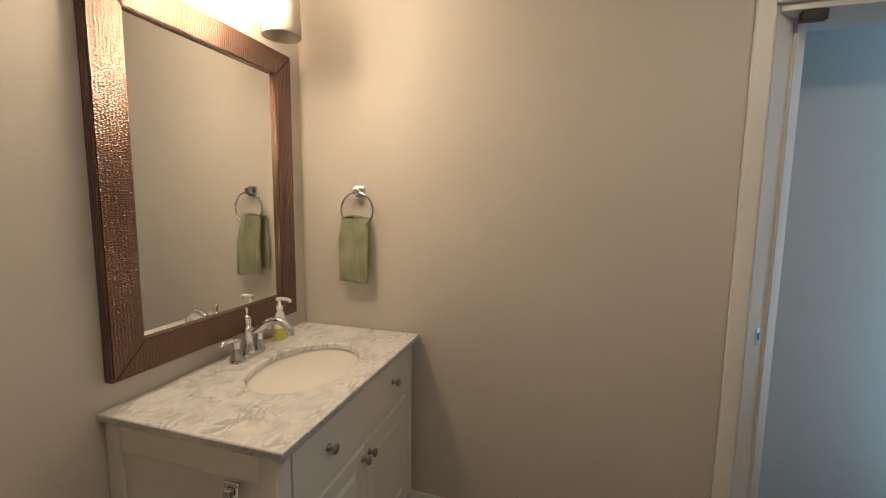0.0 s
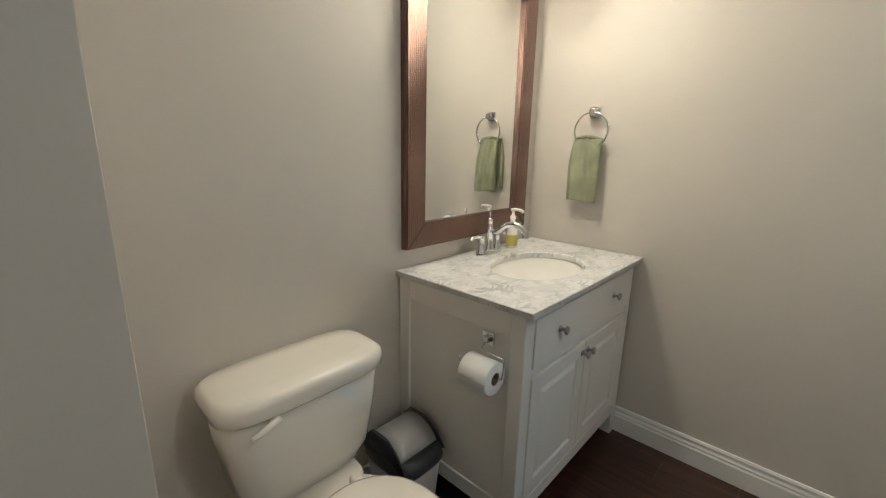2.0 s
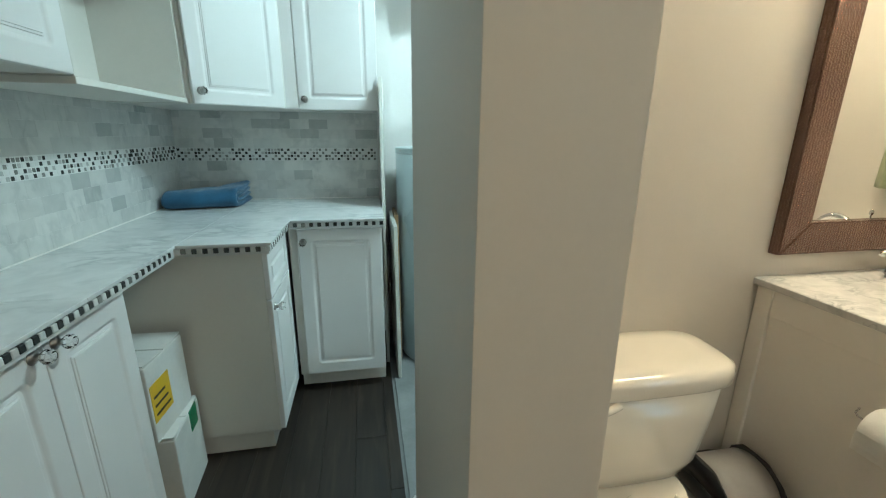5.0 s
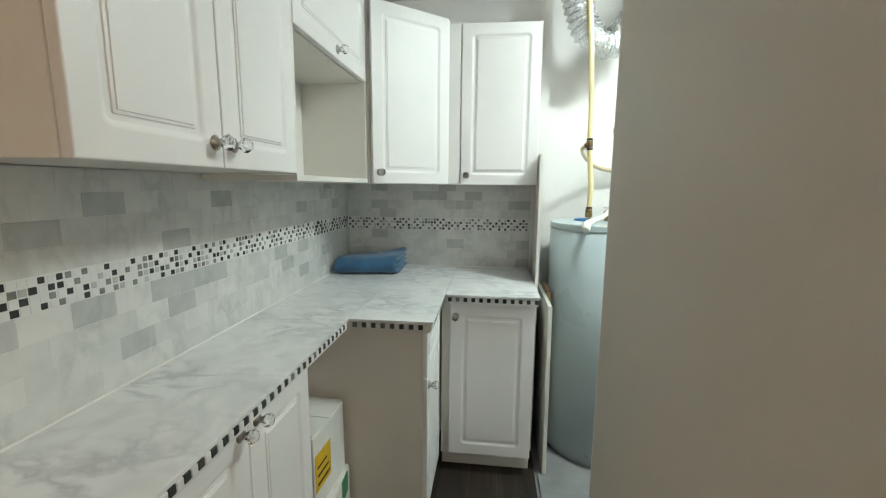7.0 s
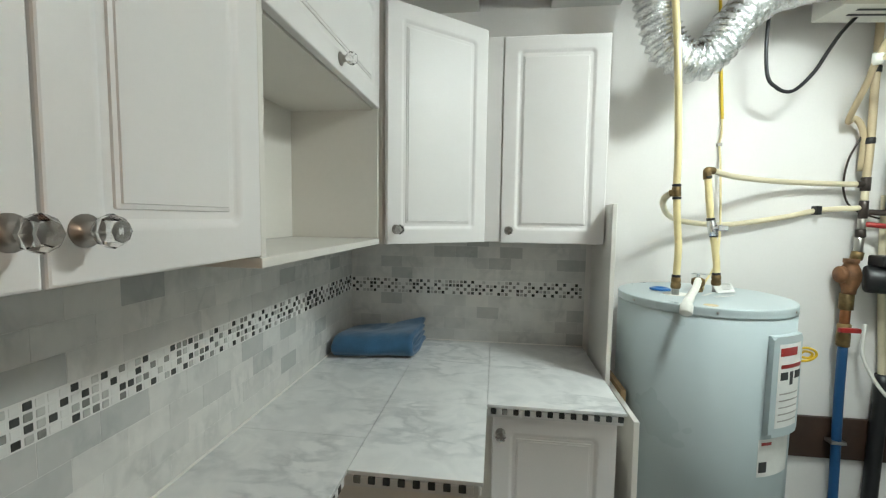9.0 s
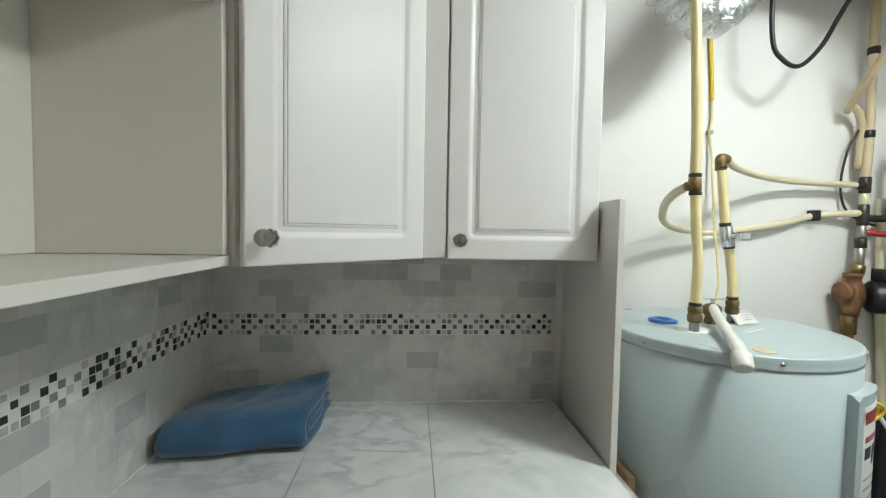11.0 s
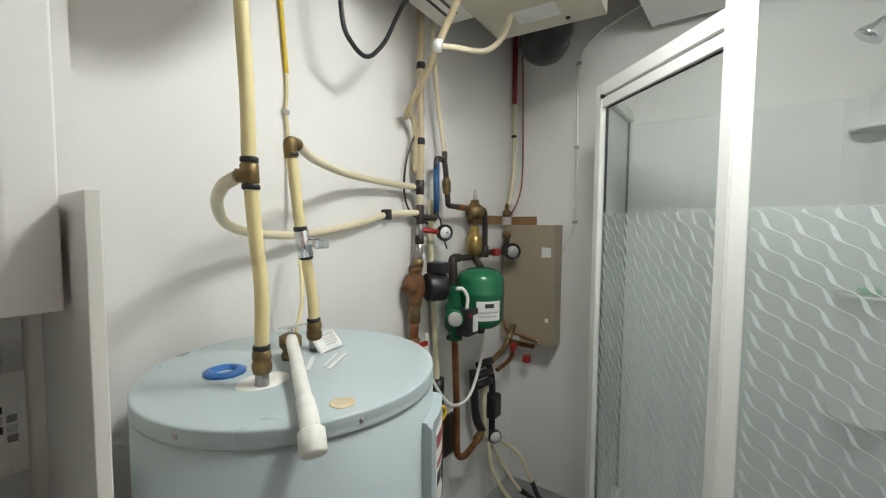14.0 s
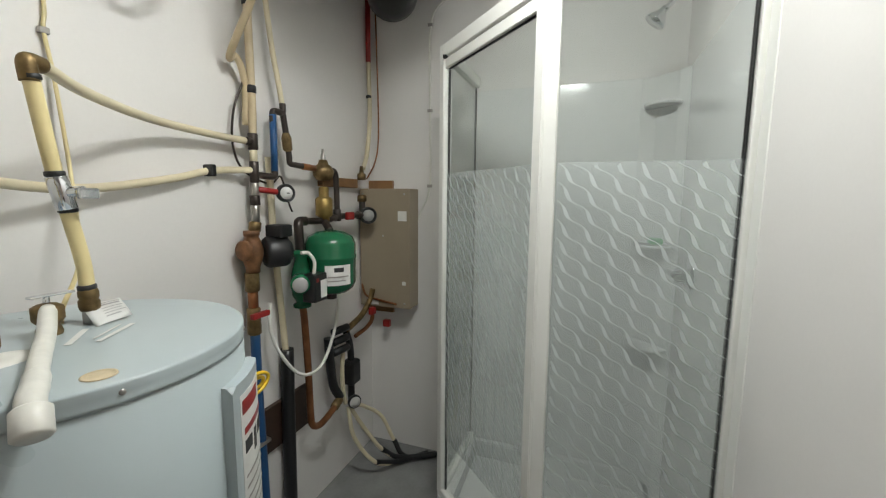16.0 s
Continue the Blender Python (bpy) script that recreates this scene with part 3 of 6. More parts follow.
def make_faucet():
    f = thing("faucet", (-0.46, -0.075, 0.871), "chrome two-handle faucet with an arched spout", "faucet")
    cx, cy = -0.46, -0.085
    base = lathe([(0, 0), (1.0, 0), (1.0, 0.35), (0.9, 0.7), (0.75, 1.0), (0, 1.0)], (0, 0, 0), 32)
    base.transform(Matrix.Translation((cx, cy, 0.871)) @ Matrix.Diagonal((0.082, 0.028, 0.018, 1)))
    part("base", base, CHROME, f)
    part("body", lathe([(0.022, 0), (0.024, 0.008), (0.017, 0.025), (0.015, 0.07), (0.018, 0.078), (0.018, 0.095), (0.012, 0.1), (0.011, 0.125), (0.014, 0.13), (0.008, 0.14), (0, 0.142)], (cx, cy, 0.885), 24), CHROME, f)
    part("finial", lathe([(0.003, 0), (0.003, 0.012), (0.006, 0.018), (0.006, 0.026), (0.002, 0.032), (0, 0.033)], (cx, cy + 0.002, 1.022), 12), CHROME, f)
    part("spout", tube([(cx, cy, 0.962), (cx + 0.008, cy - 0.03, 0.970), (cx + 0.015, cy - 0.075, 1.004), (cx + 0.02, cy - 0.120, 1.010), (cx + 0.025, cy - 0.156, 0.985), (cx + 0.026, cy - 0.162, 0.958)], 0.011, 14, radii=lambda t: 0.0105 + 0.003 * t), CHROME, f)
    for s in (-1, 1):
        hx = cx + s * 0.055
        part("handle_post", lathe([(0.024, 0), (0.022, 0.006), (0.014, 0.03), (0.012, 0.055), (0.015, 0.062), (0.012, 0.072), (0, 0.076)], (hx, cy, 0.883), 20), CHROME, f)
        part("lever", tube([(hx, cy, 0.95), (hx + s * 0.022, cy + 0.004, 0.955), (hx + s * 0.05, cy + 0.006, 0.953), (hx + s * 0.062, cy + 0.006, 0.944)], 0.008, 10, radii=lambda t: 0.009 - 0.002 * t), CHROME, f)


make_faucet()

soap = thing("soap_bottle", (-0.285, -0.085, 0.871), "white pump bottle of hand soap with a yellow label", "soap bottle")
part("bottle", lathe([(0, 0), (0.033, 0), (0.036, 0.004), (0.036, 0.05), (0.030, 0.10), (0.020, 0.135), (0.013, 0.145), (0.013, 0.155), (0, 0.155)], (-0.285, -0.085, 0.871), 28, squash=(1, 0.75)), WHITE_PLASTIC, soap)
part("label", lathe([(0.0366, 0.012), (0.0368, 0.05), (0.0345, 0.07)], (-0.285, -0.085, 0.871), 28, squash=(1, 0.76)), SOAP_YELLOW, soap, "yellow printed label")
part("collar", lathe([(0.015, 0.15), (0.016, 0.165), (0.008, 0.172), (0.006, 0.195), (0, 0.195)], (-0.285, -0.085, 0.871), 18), WHITE_PLASTIC, soap)
part("pump", tube([(-0.285, -0.072, 1.068), (-0.285, -0.10, 1.072), (-0.280, -0.135, 1.068), (-0.279, -0.142, 1.058)], 0.008, 10), WHITE_PLASTIC, soap)


bpy.data.objects["soap_bottle"].scale = (0.84, 0.84, 0.88)


# ---- bathroom: mirror and lamp over it ----
def make_mirror():
    m = thing("wall_mirror", (-0.495, 0.0, 0.945), "tall wall mirror in a hammered bronze frame", "mirror")
    x0, x1, z0, z1, w = -0.888, -0.103, 0.945, 2.032, 0.094
    for pts in (((x0, z0), (x0 + w, z0 + w), (x0 + w, z1 - w), (x0, z1)), ((x1, z1), (x1 - w, z1 - w), (x1 - w, z0 + w), (x1, z0)),
                ((x0, z1), (x0 + w, z1 - w), (x1 - w, z1 - w), (x1, z1)), ((x1, z0), (x1 - w, z0 + w), (x0 + w, z0 + w), (x0, z0))):
        bm = bmesh.new()
        front = [bm.verts.new((x, -0.034, z)) for x, z in pts]
        back = [bm.verts.new((x, -0.002, z)) for x, z in pts]
        bm.faces.new(front)
        bm.faces.new(back[::-1])
        for i in range(4):
            j = (i + 1) % 4
            bm.faces.new((front[i], back[i], back[j], front[j]))
        bmesh.ops.recalc_face_normals(bm, faces=bm.faces[:])
        bmesh.ops.bevel(bm, geom=[e for e in bm.edges if all(v.co.y < -0.03 for v in e.verts)], offset=0.004, segments=2, affect="EDGES")
        part("frame_rail", bm, BRONZE, m, "hammered bronze frame rail")
    part("glass", box_bm((x0 + w - 0.004, -0.016, z0 + w - 0.004), (x1 - w + 0.004, -0.010, z1 - w + 0.004)), MIRROR, m, "clean silvered mirror glass")


make_mirror()

lamp = thing("vanity_light", (-0.47, 0.0, 2.15), "brushed bar lamp with opal glass shades over the mirror", "wall lamp")
part("back_bar", box_bm((-0.80, -0.03, 2.165), (-0.16, -0.002, 2.235), 0.006), NICKEL, lamp)
for i, (sx, lit) in enumerate(((-0.685, True), (-0.500, True), (-0.315, False))):
    part("arm", tube([(sx, -0.03, 2.20), (sx, -0.09, 2.205), (sx, -0.145, 2.20), (sx, -0.155, 2.17)], 0.009, 10), NICKEL, lamp)
    part("shade", lathe([(0.0, 0.155), (0.03, 0.155), (0.058, 0.145), (0.066, 0.12), (0.068, 0.0), (0.064, 0.0), (0.060, 0.115), (0.0, 0.14)], (sx, -0.155, 2.025), 28), SHADE_LIT if lit else SHADE_OFF, lamp, "glowing opal glass shade" if lit else "unlit opal glass shade")


# ---- bathroom: towel ring and towel ----
ring = thing("towel_ring", (0.0, -0.300, 1.48), "chrome towel ring on a square wall plate", "towel ring")
part("plate", box_bm((-0.012, -0.323, 1.457), (-0.001, -0.277, 1.503), 0.003), CHROME, ring)
part("post", box_bm((-0.045, -0.313, 1.466), (-0.012, -0.287, 1.494), 0.003), CHROME, ring)
circle = [(-0.036, -0.300 + 0.076 * math.sin(a), 1.400 + 0.076 * math.cos(a)) for a in [2 * math.pi * k / 40 for k in range(41)]]
part("ring", tube(circle, 0.0045, 10, smooth=False), CHROME, ring)


def hanging_towel():
    """A small towel folded over the ring: two layers that fall in soft pleats."""
    bm = bmesh.new()
    rnd = random.Random(4)
    for layer, (x_off, bottom, shift) in enumerate(((-0.058, 1.088, -0.004), (-0.018, 1.112, 0.010))):
        rows = []
        for i in range(29):
            t = i / 28
            z = 1.368 - t * (1.368 - bottom)
            wide = 0.060 + 0.010 * min(1.0, t * 3)
            row = []
            for j in range(19):
                s = j / 18 * 2 - 1
                y = -0.286 + shift + wide * s + 0.006 * t * math.sin(3 * s)
                fold = 0.008 * math.sin(5.2 * s + 0.8 * layer + 1.5 * t) * (1 - 0.5 * t) + 0.003 * math.sin(11 * s + 4 * t)
                x = x_off * (0.55 + 0.45 * min(1, t * 2.2)) + fold - 0.012 * (1 - s * s) * (1 if layer == 0 else -0.4)
                row.append(bm.verts.new((min(x, -0.006), y, z + 0.004 * math.sin(3 * s + layer) * t)))
            rows.append(row)
        for a, b in zip(rows, rows[1:]):
            for k in range(18):
                bm.faces.new((a[k], a[k + 1], b[k + 1], b[k])).smooth = True
        if layer == 0:
            top = rows[0]
        else:
            mids = [bm.verts.new((-0.036, v.co.y, 1.380 - 0.014 * ((k - 9) / 9) ** 2)) for k, v in enumerate(top)]
            for u, v in ((top, mids), (mids, rows[0])):
                for k in range(18):
                    bm.faces.new((u[k], u[k + 1], v[k + 1], v[k])).smooth = True
    geom = bmesh.ops.solidify(bm, geom=bm.faces[:], thickness=0.006)
    return bm


solid("hand_towel", hanging_towel(), GREEN_TOWEL, "sage green terry hand towel folded through the ring", "towel")


# ---- bathroom: toilet ----
def lofted(sections, n=40):
    """Stack of rounded ovals: (z, cx, cy, rx, ry_front, ry_back). Front is -y."""
    bm = bmesh.new()
    rings = []
    for z, cx, cy, rx, rf, rb, pw in sections:
        ring = []
        for i in range(n):
            a = 2 * math.pi * i / n
            c, s = math.cos(a), math.sin(a)
            k = (abs(c) ** pw + abs(s) ** pw) ** (-1 / pw)
            ring.append(bm.verts.new((cx + rx * k * c, cy + (rb if s > 0 else rf) * k * s, z)))
        rings.append(ring)
    for p, q in zip(rings, rings[1:]):
        for i in range(n):
            j = (i + 1) % n
            bm.faces.new((p[i], p[j], q[j], q[i])).smooth = True
    bm.faces.new(rings[0][::-1])
    bm.faces.new(rings[-1])
    bmesh.ops.recalc_face_normals(bm, faces=bm.faces[:])
    return bm


def make_toilet():
    cx = -1.380
    t = thing("toilet", (cx, -0.35, 0), "cream two-piece toilet with the lid down", "toilet")
    part("tank", lofted([(0.375, cx, -0.115, 0.150, 0.075, 0.08, 4), (0.385, cx, -0.115, 0.172, 0.088, 0.085, 4), (0.43, cx, -0.115, 0.196, 0.098, 0.092, 4.5), (0.56, cx, -0.118, 0.215, 0.104, 0.095, 5),
                         (0.672, cx, -0.12, 0.224, 0.106, 0.098, 5)], 56), PORCELAIN, t)
    part("tank_lid", lofted([(0.672, cx, -0.122, 0.232, 0.116, 0.108, 4.6), (0.678, cx, -0.122, 0.240, 0.121, 0.114, 4.6), (0.708, cx, -0.122, 0.242, 0.123, 0.116, 4.6), (0.724, cx, -0.122, 0.238, 0.119, 0.112, 4.4),
                             (0.731, cx, -0.122, 0.226, 0.108, 0.102, 4.2), (0.7335, cx, -0.122, 0.18, 0.07, 0.06, 4)], 64), PORCELAIN, t)
    lev = part("flush_lever", cyl((cx - 0.118, -0.222, 0.662), (cx - 0.118, -0.238, 0.662), 0.013, 18), PORCELAIN, t)
    part("lever_arm", tube([(cx - 0.110, -0.240, 0.668), (cx - 0.135, -0.246, 0.661), (cx - 0.160, -0.248, 0.654), (cx - 0.182, -0.247, 0.648)][::-1], 0.007, 10, radii=lambda s: 0.006 + 0.005 * s), PORCELAIN, lev)
    part("bowl", lofted([(0.0, cx, -0.36, 0.105, 0.20, 0.23, 2.6), (0.012, cx, -0.36, 0.112, 0.205, 0.235, 2.6), (0.08, cx, -0.36, 0.095, 0.18, 0.22, 2.5), (0.18, cx, -0.385, 0.11, 0.20, 0.20, 2.4),
                         (0.28, cx, -0.44, 0.14, 0.23, 0.20, 2.2), (0.35, cx, -0.45, 0.160, 0.265, 0.22, 2.2), (0.385, cx, -0.46, 0.166, 0.262, 0.23, 2.2), (0.392, cx, -0.46, 0.160, 0.255, 0.225, 2.2)], 56), PORCELAIN, t)
    part("tank_shelf", lofted([(0.20, cx, -0.19, 0.09, 0.09, 0.11, 3), (0.30, cx, -0.18, 0.11, 0.10, 0.13, 3), (0.365, cx, -0.17, 0.135, 0.11, 0.14, 4), (0.376, cx, -0.17, 0.13, 0.105, 0.135, 4)], 40), PORCELAIN, t)
    part("seat", lofted([(0.393, cx, -0.49, 0.166, 0.235, 0.185, 2.1), (0.398, cx, -0.49, 0.172, 0.241, 0.19, 2.1), (0.408, cx, -0.49, 0.170, 0.239, 0.188, 2.1), (0.411, cx, -0.49, 0.164, 0.233, 0.183, 2.1)], 64), PORCELAIN, t)
    part("seat_lid", lofted([(0.412, cx, -0.49, 0.168, 0.237, 0.182, 2.1), (0.416, cx, -0.49, 0.172, 0.241, 0.185, 2.1), (0.426, cx, -0.49, 0.170, 0.239, 0.184, 2.1), (0.433, cx, -0.49, 0.158, 0.224, 0.170, 2.1),
                             (0.4355, cx, -0.49, 0.11, 0.16, 0.12, 2.1), (0.4365, cx, -0.49, 0.04, 0.06, 0.04, 2)], 64), PORCELAIN, t)
    for s in (-1, 1):
        part("hinge", lofted([(0.380, cx + s * 0.072, -0.285, 0.018, 0.022, 0.018, 3), (0.405, cx + s * 0.072, -0.285, 0.017, 0.021, 0.017, 3), (0.411, cx + s * 0.072, -0.285, 0.012, 0.014, 0.012, 3)], 20), PORCELAIN, t)
        part("bolt_cap", lathe([(0.015, 0), (0.014, 0.012), (0.006, 0.02), (0, 0.021)], (cx + s * 0.09, -0.27, 0.012 if s else 0), 14), PORCELAIN, t)


make_toilet()

line = thing("toilet_supply", (-1.55, -0.02, 0.12), "braided steel supply hose with a small shut-off valve", "supply valve")
part("hose", tube([(-1.50, -0.11, 0.385), (-1.495, -0.10, 0.30), (-1.475, -0.085, 0.21), (-1.495, -0.08, 0.135), (-1.525, -0.075, 0.105)], 0.008, 10), NICKEL, line)
part("valve", cyl((-1.555, -0.002, 0.10), (-1.530, -0.085, 0.10), 0.012, 14), CHROME, line)
part("escutcheon", lathe([(0.03, 0), (0.028, 0.004), (0.014, 0.01), (0, 0.01)], (-1.555, -0.014, 0.10), 20, (0.1, -1, 0)), CHROME, line)
part("valve_handle", lathe([(0, 0), (0.019, 0), (0.019, 0.008), (0, 0.01)], (-1.528, -0.092, 0.10), 18, (0.25, -1, 0), (1, 0.6)), CHROME, line)


# ---- bathroom: bin, paper ----
def make_bin():
    cx, cy = -1.015, -0.155
    b = thing("waste_bin", (cx, cy, 0), "small swing-lid waste bin in charcoal and grey plastic", "bin")
    part("bucket", lofted([(0.0, cx, cy, 0.075, 0.095, 0.095, 4), (0.01, cx, cy, 0.080, 0.10, 0.10, 4), (0.215, cx, cy, 0.097, 0.118, 0.118, 4)], 40), BIN_GREY, b)
    rim = part("rim", lofted([(0.212, cx, cy, 0.100, 0.121, 0.121, 4), (0.222, cx, cy, 0.104, 0.125, 0.125, 4), (0.245, cx, cy, 0.102, 0.123, 0.123, 3.6), (0.262, cx, cy + 0.005, 0.096, 0.11, 0.11, 3.2)], 48), BIN_DARK, b, "charcoal lid rim")
    for s in (-1, 1):
        bm = lofted([(0.24, cx + s * 0.090, cy, 0.008, 0.11, 0.11, 3), (0.285, cx + s * 0.089, cy + 0.01, 0.007, 0.085, 0.085, 2.4), (0.316, cx + s * 0.087, cy + 0.016, 0.006, 0.045, 0.045, 2)], 28)
        part("lid_cheek", bm, BIN_DARK, b)
    flap = bmesh.new()
    rows = []
    for i in range(13):
        a = math.radians(-62 + 124 * i / 12)
        rows.append([flap.verts.new((cx + 0.080 * s, cy + 0.012 + 0.105 * math.sin(a), 0.215 + 0.098 * math.cos(a))) for s in (-1, -0.5, 0, 0.5, 1)])
    for p, q in zip(rows, rows[1:]):
        for k in range(4):
            flap.faces.new((p[k], p[k + 1], q[k + 1], q[k])).smooth = True
    bmesh.ops.recalc_face_normals(flap, faces=flap.faces[:])
    bmesh.ops.solidify(flap, geom=flap.faces[:], thickness=0.004)
    part("flap", flap, BIN_GREY, b, "grey swing flap")


make_bin()
bpy.data.objects["waste_bin"].scale = (1.04, 1.04, 1.10)

holder = thing("toilet_paper_holder", (-0.898, -0.425, 0.742), "chrome paper holder with a square plate and wire arm", "paper holder")
part("plate", box_bm((-0.908, -0.447, 0.720), (-0.899, -0.403, 0.764), 0.003), CHROME, holder)
part("boss", box_bm((-0.922, -0.436, 0.730), (-0.908, -0.414, 0.752), 0.003), CHROME, holder)
part("arm", tube([(-0.918, -0.425, 0.733), (-0.945, -0.432, 0.728), (-0.952, -0.44, 0.726), (-0.952, -0.508, 0.722), (-0.952, -0.517, 0.716), (-0.952, -0.514, 0.664), (-0.952, -0.508, 0.655), (-0.952, -0.49, 0.653), (-0.952, -0.36, 0.653), (-0.952, -0.352, 0.675)], 0.0024, 8), CHROME, holder, "thin chrome wire arm")
roll = thing("toilet_roll", (-0.952, -0.435, 0.648), "white toilet paper roll on the holder", "toilet roll")
part("paper", lathe([(0.020, 0), (0.049, 0), (0.051, 0.002), (0.051, 0.103), (0.049, 0.105), (0.020, 0.105)], (-0.952, -0.492, 0.648), 40, (0, 1, 0)), TISSUE, roll)
part("core", lathe([(0.019, 0.002), (0.0205, 0.001), (0.0205, 0.104), (0.019, 0.103), (0.019, 0.002)], (-0.952, -0.492, 0.648), 28, (0, 1, 0)), CARD, roll, "brown cardboard core")
tail = bmesh.new()
tr = [[tail.verts.new((-0.952 - 0.0515 - 0.002 * math.sin(k), y, 0.650 - 0.016 * k)) for y in (-0.489, -0.44, -0.386)] for k in range(4)]
for p, q in zip(tr, tr[1:]):
    for k in range(2):
        tail.faces.new((p[k], p[k + 1], q[k + 1], q[k]))
bmesh.ops.solidify(tail, geom=tail.faces[:], thickness=0.0008)
part("loose_sheet", tail, TISSUE, roll)


# ---- laundry: cabinets ----
def crystal_knob(name_parent, at, axis):
    k = part("knob", lathe([(0, 0), (0.016, 0), (0.016, 0.002), (0.010, 0.005), (0.007, 0.012), (0.009, 0.016), (0.0, 0.016)], at, 18, axis), NICKEL, name_parent, "dark nickel knob rose")
    tip = Vector(at) + Vector(axis).normalized() * 0.015
    bm = lathe([(0, 0), (0.009, 0.0), (0.016, 0.010), (0.0165, 0.016), (0.011, 0.024), (0, 0.026)], tip, 8, axis)
    for f in bm.faces:
        f.smooth = False
    part("crystal", bm, CRYSTAL, k, "faceted clear crystal")


def door_at(parent, corner, along, h, w, knob=None, frame_w=0.05, name="door"):
    """A panel door with its lower left front corner at corner; along: the way of its width (unit, flat)."""
    ax = Vector((*along, 0)).normalized()
    into = Vector((0, 0, 1)).cross(ax)
    m = Matrix(((ax.x, into.x, 0, corner[0]), (ax.y, into.y, 0, corner[1]), (ax.z, into.z, 1, corner[2]), (0, 0, 0, 1)))
    bm = routed_door(w, h, 0.019, frame_w)
    bm.transform(m)
    d = part(name, bm, DOOR_WHITE, parent)
    if knob:
        crystal_knob(d, m @ Vector((knob[0], 0, knob[1])), -into)
    return d


# wall cabinet with two doors, on the left wall
up = thing("wall_cabinet", (-2.90, -0.04, 1.41), "white two-door wall cabinet with crystal knobs", "cabinet", "wall cabinets")
part("body", box_bm((XL + 0.002, -0.368, 1.412), (-2.778, 0.286, 2.17), 0.002), CARCASS, up)
door_at(up, (-2.757, -0.365, 1.412), (0, 1), 0.756, 0.318, (0.295, 0.05))
door_at(up, (-2.757, -0.043, 1.412), (0, 1), 0.756, 0.326, (0.034, 0.05))

# open cabinet with a flap door above
cub = thing("open_wall_cabinet", (-2.90, 0.63, 1.39), "white open wall cabinet with a flap door above", "cabinet", "wall cabinets")
for nm, a, b in (("bottom_board", (XL + 0.002, 0.289, 1.390), (-2.760, 0.985, 1.408)), ("side_board", (XL + 0.002, 0.290, 1.409), (-2.762, 0.306, 2.17)), ("side_board", (XL + 0.002, 0.966, 1.409), (-2.762, 0.984, 2.17)),
                 ("shelf", (XL + 0.002, 0.3065, 1.822), (-2.780, 0.9655, 1.840)), ("top_board", (XL + 0.002, 0.3065, 2.152), (-2.780, 0.9655, 2.170)), ("back_board", (XL + 0.002, 0.3065, 1.409), (XL + 0.014, 0.9655, 1.8215))):
    part(nm, box_bm(a, b, 0.0015), CARCASS, cub)
door_at(cub, (-2.757, 0.300, 1.826), (0, 1), 0.342, 0.672, (0.336, 0.032), name="flap_door")

# diagonal corner cabinet
cor = thing("corner_wall_cabinet", (-2.85, 1.40, 1.385), "white diagonal corner wall cabinet with one door", "cabinet", "wall cabinets")
bm = bmesh.new()
plan = [(XL + 0.002, 0.988), (-2.752, 0.988), (-2.420, 1.262), (-2.420, YT - 0.002), (XL + 0.002, YT - 0.002)]
lo, hi = [bm.verts.new((x, y, 1.388)) for x, y in plan], [bm.verts.new((x, y, 2.172)) for x, y in plan]
bm.faces.new(lo[::-1])
bm.faces.new(hi)
for i in range(5):
    j = (i + 1) % 5
    bm.faces.new((lo[i], lo[j], hi[j], hi[i]))
part("body", bm, CARCASS, cor)
dx, dy = -2.428 + 2.742, 1.252 - 0.986
door_at(cor, (-2.741 + 0.012, 0.980 - 0.012, 1.389), (dx, dy), 0.782, math.hypot(dx, dy) - 0.004, (0.032, 0.05))

# single wall cabinet on the back wall
rt = thing("wall_cabinet", (-2.19, 1.42, 1.385), "white single-door wall cabinet beside the heater", "cabinet", "wall cabinets")
part("body", box_bm((-2.417, 1.282, 1.388), (-1.975, YT - 0.002, 2.160), 0.002), CARCASS, rt)
part("filler", box_bm((-2.424, 1.266, 1.388), (-2.362, 1.282, 2.160), 0.002), DOOR_WHITE, rt)
door_at(rt, (-2.358, 1.262, 1.386), (1, 0), 0.772, 0.385, (0.030, 0.048))

# base cabinets
bl = thing("base_cabinet", (-2.87, -0.2, 0), "white two-door base cabinet with crystal knobs", "cabinet", "base cabinets")
part("body", box_bm((XL + 0.002, -0.385, 0.09), (-2.752, 0.244, 0.852), 0.002), CARCASS, bl)
part("kick", box_bm((XL + 0.002, -0.385, 0.0), (-2.80, 0.244, 0.09)), CARCASS, bl)
door_at(bl, (-2.731, -0.382, 0.095), (0, 1), 0.752, 0.315, (0.287, 0.742 - 0.005), 0.052)
door_at(bl, (-2.731, -0.064, 0.095), (0, 1), 0.752, 0.306, (0.034, 0.742 - 0.005), 0.052)

bp = thing("base_cabinet", (-2.60, 0.75, 0), "white base cabinet with a drawer over a narrow door", "cabinet", "base cabinets")
part("body", box_bm((XL + 0.004, 0.556, 0.09), (-2.436, 1.20, 0.852), 0.002), CARCASS, bp)
part("kick", box_bm((XL + 0.004, 0.575, 0.0), (-2.470, 1.20, 0.09), 0.002), CARCASS, bp)
door_at(bp, (-2.416, 0.556, 0.10), (0, 1), 0.565, 0.37, (0.03, 0.53), 0.05)
door_at(bp, (-2.416, 0.556, 0.672), (0, 1), 0.175, 0.37, None, 0.04, "drawer_front")

